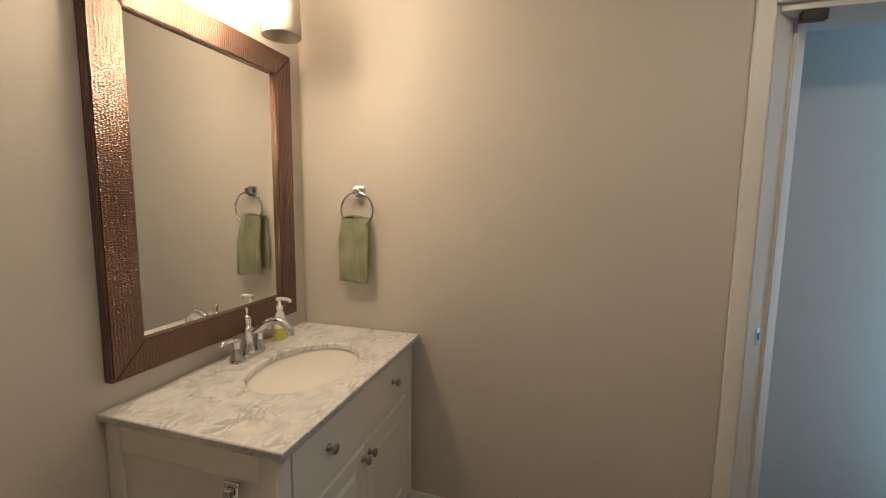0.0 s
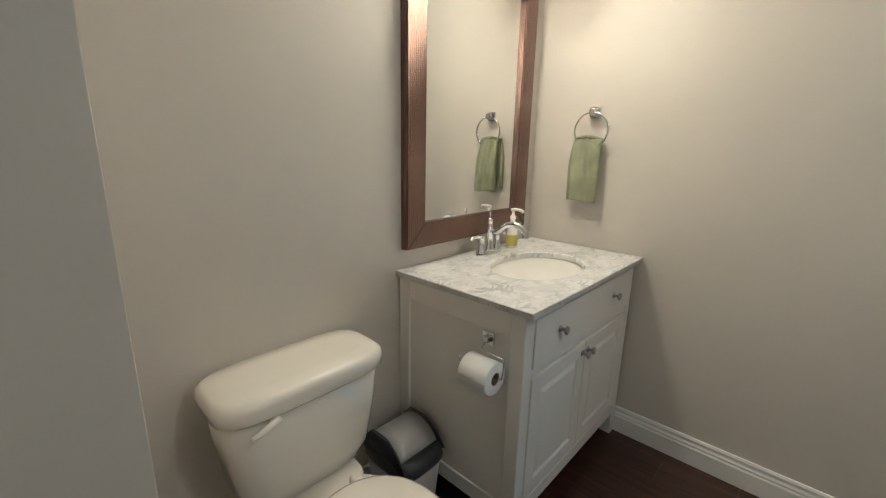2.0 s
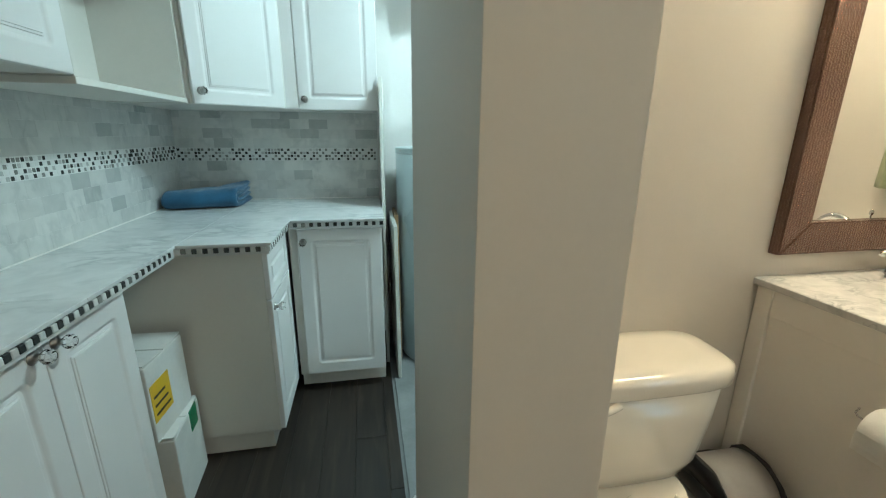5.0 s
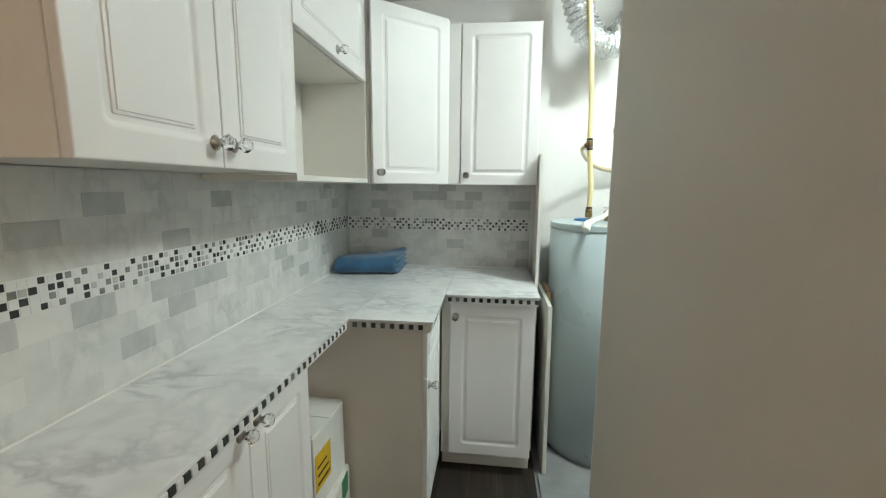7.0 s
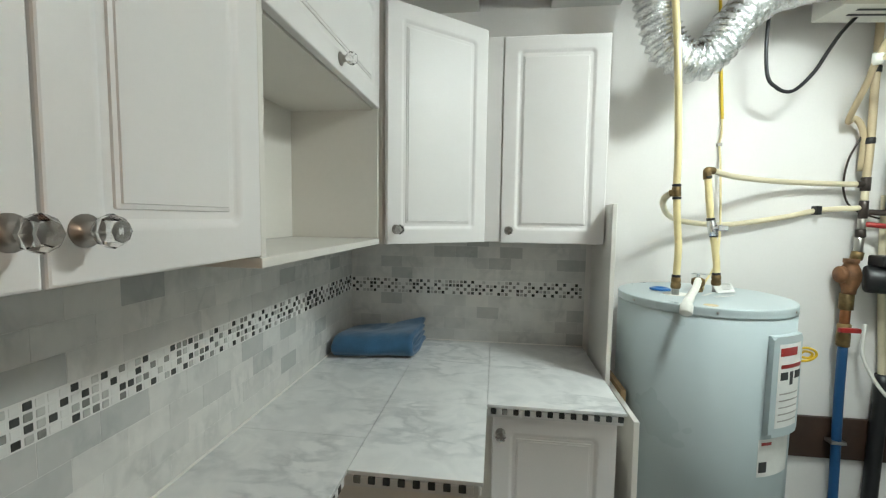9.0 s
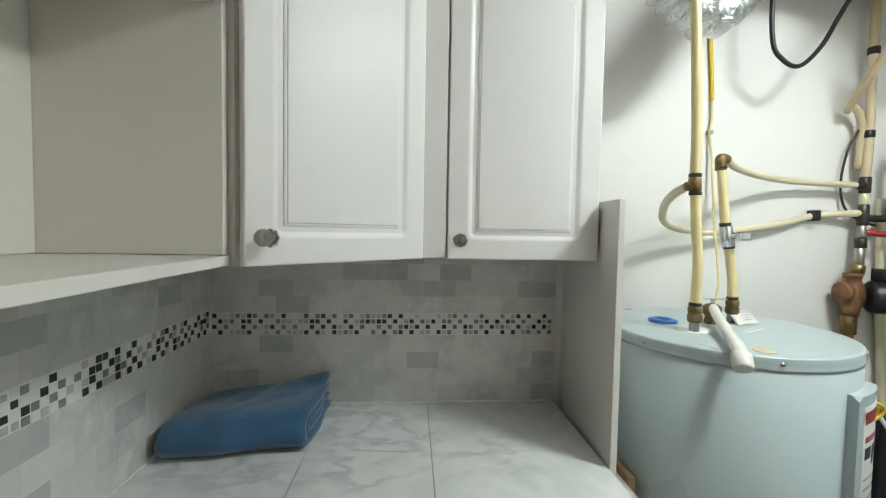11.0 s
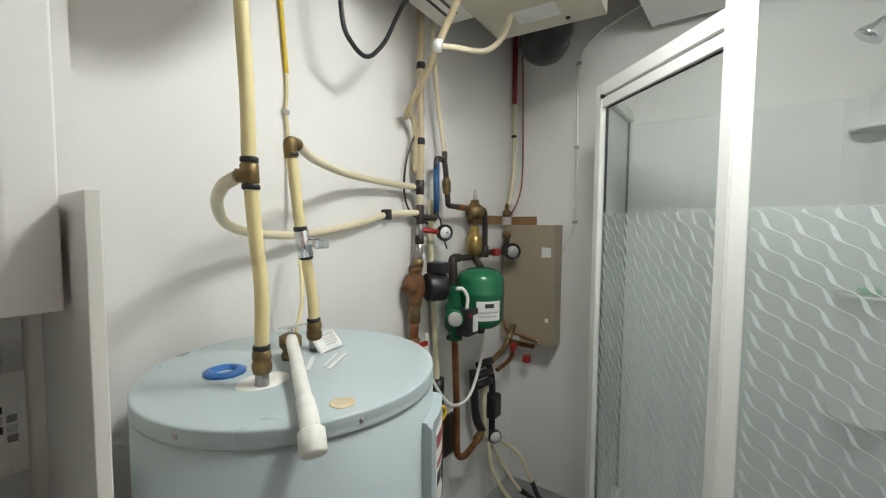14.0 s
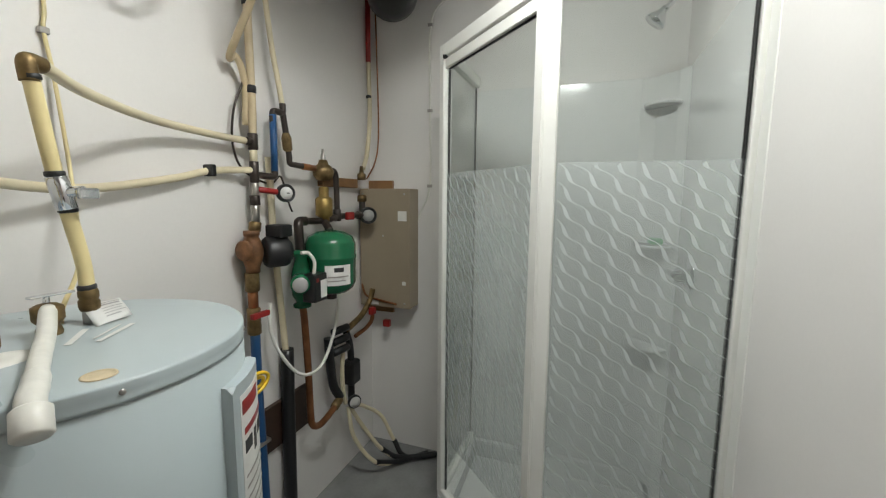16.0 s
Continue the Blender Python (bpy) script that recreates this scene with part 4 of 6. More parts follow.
br = thing("base_cabinet", (-2.19, 1.25, 0), "white single-door base cabinet beside the heater", "cabinet", "base cabinets")
part("body", box_bm((-2.412, 0.966, 0.09), (-1.985, YT - 0.002, 0.852), 0.002), CARCASS, br)
part("kick", box_bm((-2.412, 1.015, 0.0), (-1.985, 1.10, 0.09), 0.002), CARCASS, br)
door_at(br, (-2.372, 0.946, 0.10), (1, 0), 0.748, 0.385, (0.026, 0.69), 0.055)

# loose boards between counter and heater
tall = box_bm((-0.016, 0.0, 0.0), (0.0, 0.402, 1.537), 0.0015)
tall.transform(pose(-1.956, 1.162, 0.0, 0, 0, -3.6))
solid("end_board", tall, CARCASS, "tall white melamine board standing beside the counter", "board")
lean = box_bm((-0.009, 0.0, 0.0), (0.009, 0.46, 0.84), 0.0015)
lean.transform(pose(-1.910, 0.985, 0.0, 0, -0.5, 0))
solid("leaning_board", lean, CARCASS, "white melamine board leaning behind the cabinet end", "board")
lean = box_bm((-0.009, 0.0, 0.0), (0.009, 0.24, 0.855), 0.001)
lean.transform(pose(-1.888, 1.20, 0.0, 0, -0.5, 0))
solid("leaning_board", lean, RAW_WOOD, "raw pine board leaning against a white board", "board")

# cartons in the knee space
def carton(at, size, turn, mark, label):
    c = thing("carton", at, label, "box", "cartons under the counter")
    w, d, h = size
    m = pose(*at, 0, 0, turn)
    bm = box_bm((-w / 2, -d / 2, 0), (w / 2, d / 2, h), 0.004)
    bm.transform(m)
    part("body", bm, CARTON, c)
    for s in (-1, 1):
        bm = box_bm((-w / 2 + 0.002, s * 0.004, 0), (w / 2 - 0.002, s * (d / 2 - 0.002), 0.004), 0.0008)
        bm.transform(m @ Matrix.Translation((0, 0, h)) @ Matrix.Rotation(math.radians(s * 3), 4, "X"))
        part("flap", bm, CARTON, c)
    mat_, a, b = mark
    bm = box_bm(a, b, 0.0005)
    bm.transform(m)
    tag = part("sticker", bm, mat_, c, "coloured printed sticker")
    if mat_ is YELLOW:
        for k in range(3):
            bm = box_bm((b[0] + 0.0004, a[1] + 0.012, a[2] + 0.02 + 0.03 * k), (b[0] + 0.0012, b[1] - 0.012 - 0.01 * k, a[2] + 0.028 + 0.03 * k))
            bm.transform(m)
            part("print_bar", bm, INK, tag)


carton((-2.83, 0.405, 0.0), (0.24, 0.24, 0.30), 4, (GREEN_TAPE, (0.1185, 0.02, 0.22), (0.1215, 0.09, 0.302)), "white carton with green tape on the floor")
carton((-2.845, 0.402, 0.306), (0.22, 0.24, 0.27), -3, (YELLOW, (0.1085, -0.112, 0.07), (0.1115, 0.0, 0.20)), "white carton with a yellow sticker on another carton")


# ---- laundry: countertop of tiles ----
counter = thing("tiled_countertop", (-2.7, 0.6, 0.855), "pale marble tile countertop with a checkered mosaic edge", "countertop")
base = box_bm((XL + 0.002, -1.15, 0.856), (-2.712, YT - 0.002, 0.891))
box_bm((-2.712, 0.530, 0.856), (-2.402, YT - 0.002, 0.891), bm=base)
box_bm((-2.402, 0.918, 0.856), (-1.978, YT - 0.002, 0.891), bm=base)
part("bed", base, GROUT, counter)


def slab_tile(x0, x1, y0, y1):
    part("tile", box_bm((x0 + 0.0006, y0 + 0.0006, 0.890), (x1 - 0.0006, y1 - 0.0006, 0.900), 0.0008, 1), TILE_FLAT, counter)


ys = [-1.15, -0.55, 0.055, 0.66, 1.27, YT - 0.013]
for a, b in zip(ys, ys[1:]):
    slab_tile(XL + 0.012, -2.702, a, b)
for a, b in ((0.519, 0.90), (0.90, YT - 0.013)):
    slab_tile(-2.702, -2.390, a, b)
slab_tile(-2.390, -1.972, 0.907, YT - 0.013)


part("caulk_bead", box_bm((XL + 0.0095, -1.10, 0.8985), (XL + 0.0155, YT - 0.016, 0.9045), 0.002), TRIM, counter, "white caulk bead")
part("caulk_bead", box_bm((XL + 0.0160, YT - 0.0155, 0.8985), (-1.974, YT - 0.0098, 0.9045), 0.002), TRIM, counter, "white caulk bead")


# ---- laundry: folded towel ----
def folded_towel():
    """Thick fleece folded over itself: one round fold to the front, the layers open at the back and sides."""
    bm = bmesh.new()
    w, d = 0.335, 0.25
    layers = ((((0.125, 0.013), (0.02, 0.013), (-0.085, 0.013), (-0.118, 0.024), (-0.128, 0.046), (-0.116, 0.070), (-0.082, 0.080), (0.02, 0.074), (0.128, 0.078)), 0.0125), (((0.118, 0.036), (0.0, 0.036), (-0.080, 0.036), (-0.100, 0.046), (-0.080, 0.056), (0.0, 0.054), (0.122, 0.056)), 0.0095))
    for k, (line, half) in enumerate(layers):
        path = curve_pts([(0, y, z) for y, z in line], 6)
        n = len(path)
        loops = []
        for i in range(41):
            u = i / 40 - 0.5
            edge = min(1.0, (0.5 - abs(u)) * 40)
            h = half * (0.45 + 0.55 * math.sqrt(edge * (2 - edge)))
            ring = []
            for sgn, seq in ((1, range(n)), (-1, range(n - 1, -1, -1))):
                for j in seq:
                    t = (path[min(j + 1, n - 1)] - path[max(j - 1, 0)]).normalized()
                    nrm = Vector((0, -t.z, t.y))
                    hh = h * (0.6 if j in (0, n - 1) else 1.0)
                    ring.append(path[j] + nrm * hh * sgn + Vector((u * w * (1.0 if k == 0 else 0.985), 0, 0)))
            loops.append([bm.verts.new(p) for p in ring])
        m = len(loops[0])
        for p, q in zip(loops, loops[1:]):
            for j in range(m):
                bm.faces.new((p[j], p[(j + 1) % m], q[(j + 1) % m], q[j]))
        bm.faces.new(loops[0][::-1])
        bm.faces.new(loops[-1])
    bmesh.ops.recalc_face_normals(bm, faces=bm.faces[:])
    for v in bm.verts:
        u, b = v.co.x / w, v.co.y / d
        p = v.co * 9
        rise = 1.0 + 0.36 * max(0.0, u + 0.05) * (b + 0.55) + 0.12 * u - 0.22 * max(0.0, 0.1 - u) * max(0.0, b + 0.1) * 2
        dip = 0.014 * math.exp(-((u + 0.12 - 0.4 * b) / 0.10) ** 2) * max(0.0, b + 0.3)
        s = noise.noise(p) * 0.007 + noise.noise(p * 2.7) * 0.0035
        v.co.z = v.co.z * rise - dip * min(1.0, v.co.z / 0.07)
        v.co += Vector((noise.noise(p + Vector((3, 1, 2))) * 0.010 * (1 + v.co.z * 6), noise.noise(p + Vector((7, 4, 2))) * 0.007 + 0.05 * u * u * v.co.z * 4, s if v.co.z > 0.012 else 0))
        v.co.z = max(v.co.z, 0.0)
        v.co.x += 0.16 * (v.co.y + d / 2)
    for f in bm.faces:
        f.smooth = True
    bm.transform(pose(-2.882, 1.375, 0.902, 0, 0, 8))
    return bm


solid("folded_towel", folded_towel(), BLUE_TOWEL, "folded blue fleece towel lying on the counter", "towel")


# ---- utility corner: water heater ----
HX, HY, HR = -1.598, 1.315, 0.287


def arc_plate(a0, a1, r0, r1, z0, z1, bevel=0.0, seg=12):
    """A piece of a cylinder wall round the heater, angles in degrees."""
    bm = bmesh.new()
    cols = []
    for i in range(seg + 1):
        a = math.radians(a0 + (a1 - a0) * i / seg)
        edge = bevel if i in (0, seg) else 0.0
        cols.append([bm.verts.new((HX + r * math.cos(a), HY + r * math.sin(a), z)) for r, z in ((r0, z0), (r1 - edge, z0), (r1, z0 + bevel), (r1, z1 - bevel), (r1 - edge, z1), (r0, z1))])
    for p, q in zip(cols, cols[1:]):
        for k in range(6):
            bm.faces.new((p[k], p[(k + 1) % 6], q[(k + 1) % 6], q[k]))
    bm.faces.new(cols[0])
    bm.faces.new(cols[-1][::-1])
    bmesh.ops.recalc_face_normals(bm, faces=bm.faces[:])
    return bm


heater = thing("water_heater", (HX, HY, 0), "pale blue-grey electric water heater tank on the floor", "water heater")
part("tank", lathe([(0, 0), (HR - 0.02, 0), (HR - 0.02, 0.03), (HR, 0.035), (HR, 1.168), (HR - 0.003, 1.170), (HR - 0.003, 1.180), (0, 1.180)], (HX, HY, 0), 72), HEATER, heater)
top = part("top_cap", lathe([(HR - 0.004, 1.1745), (HR + 0.0012, 1.1745), (HR + 0.0016, 1.179), (HR + 0.0010, 1.181), (HR + 0.001, 1.190), (HR + 0.001, 1.2005), (HR + 0.0004, 1.2025), (HR - 0.0012, 1.2040), (HR - 0.004, 1.2046), (HR - 0.012, 1.2050), (HR - 0.04, 1.2053), (0.1, 1.2064), (0, 1.207)], (HX, HY, 0), 72), HEATER, heater)
for a in (-105, -48, 20, 130, 200):
    c, s = math.cos(math.radians(a)), math.sin(math.radians(a))
    part("screw", lathe([(0.0045, 0), (0.004, 0.002), (0, 0.003)], (HX + (HR + 0.001) * c, HY + (HR + 0.001) * s, 1.190), 12, (c, s, 0)), NICKEL, top)
cover = part("access_cover", arc_plate(-74, -45, HR - 0.002, HR + 0.020, 0.80, 1.125, 0.012), HEATER, heater)
plate = part("label", arc_plate(-70, -49, HR + 0.0195, HR + 0.0208, 0.83, 1.10), PAPER, cover, "white printed warning label")
part("brand_bar", arc_plate(-69, -54, HR + 0.0208, HR + 0.0215, 1.062, 1.088), RED, plate)
part("warning_bar", arc_plate(-68, -48, HR + 0.0208, HR + 0.0215, 1.022, 1.034), RED, plate)
for k, (a0, a1) in enumerate(((-68, -62), (-60, -57), (-55, -48))):
    part("print_block", arc_plate(a0, a1, HR + 0.0208, HR + 0.0215, 0.985 - 0.018 * (k % 2), 1.010), INK, plate)
for k in range(5):
    part("text_bar", arc_plate(-68, -50 + 2 * (k % 2), HR + 0.0208, HR + 0.0214, 0.85 + 0.022 * k, 0.854 + 0.022 * k), NICKEL, plate)
low = part("lower_label", arc_plate(-76, -46, HR + 0.0005, HR + 0.0015, 0.66, 0.785), PAPER, heater, "white rating label")
part("text_bar", arc_plate(-74, -66, HR + 0.0015, HR + 0.002, 0.765, 0.775), RED, low)
part("text_bar", arc_plate(-75, -69, HR + 0.0015, HR + 0.002, 0.675, 0.71), INK, low)
part("wire_stub", tube([(-1.375, 1.13, 1.060), (-1.345, 1.13, 1.066), (-1.318, 1.132, 1.055), (-1.314, 1.134, 1.038), (-1.335, 1.135, 1.022), (-1.372, 1.135, 1.022), (-1.35, 1.138, 1.050), (-1.322, 1.140, 1.046), (-1.330, 1.140, 1.030), (-1.375, 1.140, 1.034)], 0.0042, 8), YELLOW, heater, "looped yellow cable")
part("plug_ring", lathe([(0.018, 0), (0.038, 0), (0.038, 0.006), (0.026, 0.010), (0.020, 0.007), (0.018, 0.0)], (-1.722, 1.372, 1.206), 32), BLUE_RING, top, "blue plastic ring")
part("foam_disc", lathe([(0.045, 0), (0.043, 0.003), (0.02, 0.004), (0, 0.004)], (-1.700, 1.272, 1.206), 28, squash=(1.1, 0.85)), WHITE_PLASTIC, top, "white foam seal")
part("knockout", lathe([(0.0215, -0.0005), (0.0212, 0.0006), (0.0185, 0.0008), (0.0178, -0.0002), (0.010, 0.0003), (0, 0.0)], (-1.672, 1.083, 1.2062), 24), FOAM, top, "round foam-filled hole")
tagp = bmesh.new()
BL, BR, TR, TL = Vector((-1.540, 1.315, 1.2085)), Vector((-1.472, 1.320, 1.212)), Vector((-1.466, 1.362, 1.249)), Vector((-1.535, 1.366, 1.230))
rows = []
for j in range(6):
    v = j / 5
    row = []
    for i in range(9):
        u = i / 8
        p = BL.lerp(BR, u).lerp(TL.lerp(TR, u), v)
        p += Vector((0, -0.004, 0.006)) * math.sin(2.6 * u + 1.5 * v) * (0.3 + v) + Vector((0.004, 0, -0.010)) * max(0.0, 0.3 - u) * 3 * math.sin(9 * v)
        row.append(tagp.verts.new(p))
    rows.append(row)
for p, q in zip(rows, rows[1:]):
    for k in range(8):
        tagp.faces.new((p[k], p[k + 1], q[k + 1], q[k]))
tagp.normal_update()
bmesh.ops.solidify(tagp, geom=tagp.faces[:], thickness=0.0008)
def tag_line(v, u0, u1, wide):
    bm = bmesh.new()
    cut = [[], []]
    for i in range(7):
        u = u0 + (u1 - u0) * i / 6
        for e in (0, 1):
            vv = v + wide * e
            p = BL.lerp(BR, u).lerp(TL.lerp(TR, u), vv)
            p += Vector((0, -0.004, 0.006)) * math.sin(2.6 * u + 1.5 * vv) * (0.3 + vv) + Vector((0, -0.0012, 0.0012))
            cut[e].append(bm.verts.new(p))
    for i in range(6):
        bm.faces.new((cut[0][i], cut[0][i + 1], cut[1][i + 1], cut[1][i]))
    return bm


tg = thing("paper_tag", (-1.5, 1.34, 1.208), "crumpled white printed instruction tag on the heater top", "tag")
for f in tagp.faces:
    f.smooth = True
part("sheet", tagp, PAPER, tg)
for v, u1, wide in ((0.86, 0.95, 0.03), (0.74, 0.9, 0.07), (0.60, 0.93, 0.03), (0.48, 0.85, 0.03), (0.36, 0.93, 0.03), (0.22, 0.75, 0.05)):
    part("text_bar", tag_line(v, 0.34, u1, wide), BIN_GREY, tg)
for (xa, ya), (xb, yb), wd in (((-1.620, 1.252), (-1.555, 1.318), 0.006), ((-1.590, 1.226), (-1.500, 1.276), 0.005), ((-1.585, 1.246), (-1.512, 1.292), 0.0025)):
    d = Vector((xb - xa, yb - ya, 0)).normalized()
    nrm = Vector((-d.y, d.x, 0)) * wd
    bm = bmesh.new()
    for z in (1.2085,):
        qs = [bm.verts.new(Vector((x, y, z)) + o) for (x, y), o in (((xa, ya), nrm * -1), ((xb, yb), nrm * -0.8), ((xb, yb), nrm * 0.9), ((xa, ya), nrm * 0.7))]
        bm.faces.new(qs)
    bm.normal_update()
    bmesh.ops.solidify(bm, geom=bm.faces[:], thickness=0.0006)
    part("label_remnant", bm, PAPER, top, "torn strip of a paper label")


# ---- utility corner: pipes ----
def clamp(p, d, r, parent, w=0.010):
    d = Vector(d).normalized()
    p = Vector(p)
    part("clamp", cyl(p - d * w / 2, p + d * w / 2, r, 18), BLACK, parent, "black crimp ring")


def seat_fitting(at, parent):
    x, y, z = at
    part("nipple", cyl((x, y, z), (x, y, z + 0.04), 0.0122, 18), NICKEL, parent)
    part("union", lathe([(0.0, 0.0), (0.0155, 0.0), (0.0178, 0.006), (0.0178, 0.018), (0.0150, 0.022), (0.0170, 0.026), (0.0170, 0.036), (0.0140, 0.044), (0, 0.044)], (x, y, z + 0.026), 8), BRASS, parent, "tarnished brass union")


hot = thing("hot_water_pipe", (-1.715, 1.25, 1.207), "yellowed plastic pipe rising from the heater to the joists", "pipe", "heater pipes")
seat_fitting((-1.715, 1.25, 1.206), hot)
part("lower_pipe", tube([(-1.715, 1.25, 1.27), (-1.713, 1.25, 1.38), (-1.722, 1.25, 1.48), (-1.729, 1.25, 1.575)], 0.0122, 16), PEX, hot)
part("tee", cyl((-1.729, 1.25, 1.568), (-1.731, 1.25, 1.602), 0.0152, 18), BRASS, hot, "brass tee")
part("branch", cyl((-1.729, 1.25, 1.582), (-1.749, 1.262, 1.580), 0.012, 14), BRASS, hot, "brass branch")
part("upper_pipe", tube([(-1.731, 1.25, 1.60), (-1.733, 1.25, 1.75), (-1.75, 1.25, 2.05), (-1.772, 1.25, 2.30), (-1.775, 1.25, 2.52), (-1.782, 1.25, 2.56)], 0.0122, 16), PEX, hot)
for z in (1.278, 1.562, 1.608):
    clamp((-1.715 - 0.047 * max(0, z - 1.28), 1.25, z), (0, 0, 1), 0.0152, hot)

loop = thing("branch_hose", (-1.0, 1.6, 1.5), "pale plastic hose looping from the tee to the wall manifold", "pipe", "heater pipes")
part("hose", tube([(-1.745, 1.262, 1.579), (-1.752, 1.30, 1.564), (-1.720, 1.39, 1.538), (-1.655, 1.49, 1.499), (-1.552, 1.56, 1.475), (-1.366, 1.61, 1.467), (-1.135, 1.625, 1.502), (-0.99, 1.636, 1.534), (-0.845, 1.60, 1.545)], 0.0115, 14), PEX_PALE, loop)
part("wall_clip", box_bm((-1.012, 1.612, 1.515), (-0.992, YH - 0.001, 1.553), 0.004), BLACK, loop, "black wall clip")

cold = thing("cold_water_pipe", (-1.524, 1.358, 1.207), "yellowed plastic pipe with a shut-off valve on the heater", "pipe", "heater pipes")
seat_fitting((-1.524, 1.358, 1.206), cold)
part("lower_pipe", tube([(-1.524, 1.358, 1.27), (-1.528, 1.358, 1.33), (-1.545, 1.358, 1.43)], 0.0124, 16), PEX, cold)
part("valve", cyl((-1.543, 1.358, 1.425), (-1.556, 1.358, 1.485), 0.0165, 16), CHROME, cold, "chrome ball valve")
part("valve_stem", cyl((-1.550, 1.358, 1.455), (-1.532, 1.325, 1.458), 0.010, 12), CHROME, cold)
part("valve_lever", box_bm((-1.545, 1.316, 1.444), (-1.512, 1.326, 1.464), 0.003), CHROME, cold)
part("upper_pipe", tube([(-1.556, 1.358, 1.48), (-1.565, 1.358, 1.55), (-1.578, 1.358, 1.66)], 0.0124, 16), PEX, cold)
part("elbow", tube([(-1.578, 1.358, 1.640), (-1.580, 1.358, 1.668), (-1.574, 1.361, 1.674), (-1.552, 1.372, 1.674)], 0.0142, 14), BRASS, cold, "brass elbow")
for z, x in ((1.277, -1.525), (1.424, -1.543), (1.488, -1.557), (1.648, -1.577)):
    clamp((x, 1.358, z), (-0.1, 0, 1), 0.0152, cold)
feed = thing("feed_hose", (-1.2, 1.5, 1.64), "pale plastic hose from the elbow to the wall manifold", "pipe", "heater pipes")
part("hose", tube([(-1.552, 1.371, 1.674), (-1.436, 1.46, 1.662), (-1.223, 1.575, 1.654), (-1.007, 1.61, 1.647), (-0.845, 1.605, 1.643)], 0.0115, 14), PEX_PALE, feed)

wire = thing("yellow_cable", (-1.4, 1.65, 1.9), "thin yellow electric cable clipped to the wall", "cable")
part("cable", tube([(-1.45, 1.64, 2.62), (-1.42, 1.642, 2.2), (-1.398, 1.644, 1.9), (-1.404, 1.642, 1.82), (-1.399, 1.632, 1.72), (-1.402, 1.60, 1.49), (-1.456, 1.5, 1.315), (-1.54, 1.41, 1.235), (-1.55, 1.40, 1.207)], 0.0045, 8), PEX, wire)
part("clip", box_bm((-1.414, 1.636, 1.812), (-1.394, YH - 0.001, 1.826), 0.002), NICKEL, wire)
part("sheath", tube([(-1.45, 1.64, 2.62), (-1.42, 1.642, 2.2), (-1.398, 1.644, 1.93)], 0.0065, 8), YELLOW, wire)

relief = thing("relief_valve", (-1.595, 1.345, 1.207), "brass relief valve with a white plastic drain tube", "valve")
part("body", lathe([(0, 0), (0.018, 0), (0.02, 0.008), (0.016, 0.02), (0.024, 0.03), (0.024, 0.05), (0.014, 0.056), (0, 0.058)], (-1.595, 1.345, 1.206), 8), BRASS, relief)
part("lever", box_bm((-1.62, 1.338, 1.275), (-1.555, 1.352, 1.279), 0.0015), CHROME, relief)
part("stem", cyl((-1.595, 1.345, 1.258), (-1.595, 1.345, 1.276), 0.005, 10), CHROME, relief)
tubew = part("drain_tube", tube([(-1.599, 1.335, 1.252), (-1.645, 1.250, 1.236), (-1.700, 1.155, 1.228), (-1.746, 1.073, 1.221)], 0.0125, 16), MILKY, relief, "white plastic drain tube")
part("drain_elbow", tube([(-1.728, 1.105, 1.222), (-1.746, 1.073, 1.220), (-1.760, 1.050, 1.218), (-1.770, 1.030, 1.205)], 0.0145, 16), MILKY, tubew)
part("collar", cyl((-1.766, 1.038, 1.214), (-1.777, 1.016, 1.188), 0.0190, 24, 0.003), MILKY, tubew)

# foil duct hanging in a loop
def corrugated(pts, r, pitch=0.028, depth=0.12):
    """A ribbed hose: even rings along the line, with a slow unevenness."""
    line = curve_pts(pts, 30)
    run = [0.0]
    for a, b in zip(line, line[1:]):
        run.append(run[-1] + (b - a).length)
    n = int(run[-1] / (pitch / 4))
    path, k = [], 0
    for i in range(n + 1):
        want = run[-1] * i / n
        while k < len(run) - 2 and run[k + 1] < want:
            k += 1
        path.append(line[k].lerp(line[k + 1], (want - run[k]) / max(1e-9, run[k + 1] - run[k])))
    return tube(path, r, 26, smooth=False, radii=lambda t: r * (1 + depth * math.sin(t * n * math.pi / 2) + 0.035 * math.sin(t * 61) + 0.02 * math.sin(t * 143)))


duct = solid("foil_duct", corrugated([(-1.83, 1.32, 2.74), (-1.825, 1.32, 2.40), (-1.795, 1.33, 2.21), (-1.735, 1.34, 2.11), (-1.65, 1.345, 2.072), (-1.575, 1.35, 2.125), (-1.50, 1.35, 2.235), (-1.37, 1.36, 2.325), (-1.12, 1.34, 2.36)], 0.067), foil("crinkled_foil"), "crinkled silver foil duct hanging in a loop", "duct")

# ---- utility corner: wall manifold ----
def fitting(p0, p1, r, m, parent, name="coupling", label="", seg=14):
    return part(name, cyl(p0, p1, r, seg), m, parent, label)


YP = 1.60
riser = thing("main_riser", (-0.845, YP, 1.0), "pipe riser with tees, clamps and a red-handled valve", "pipe", "wall piping")
part("upper_pipe", tube([(-0.845, YP, 2.55), (-0.845, YP, 2.1), (-0.842, YP, 1.8), (-0.846, YP, 1.66)], 0.014, 14), TAN_HOSE, riser)
for z in (2.11, 1.822):
    part("strap", cyl((-0.844, YP, z - 0.013), (-0.844, YP, z + 0.013), 0.0175, 14), BLACK, riser, "black pipe strap")
fitting((-0.846, YP, 1.615), (-0.846, YP, 1.672), 0.017, IRON, riser, "tee")
fitting((-0.875, YP, 1.643), (-0.846, YP, 1.643), 0.014, IRON, riser, "tee_branch")
fitting((-0.846, YP, 1.575), (-0.846, YP, 1.615), 0.013, PEX_PALE, riser, "nipple")
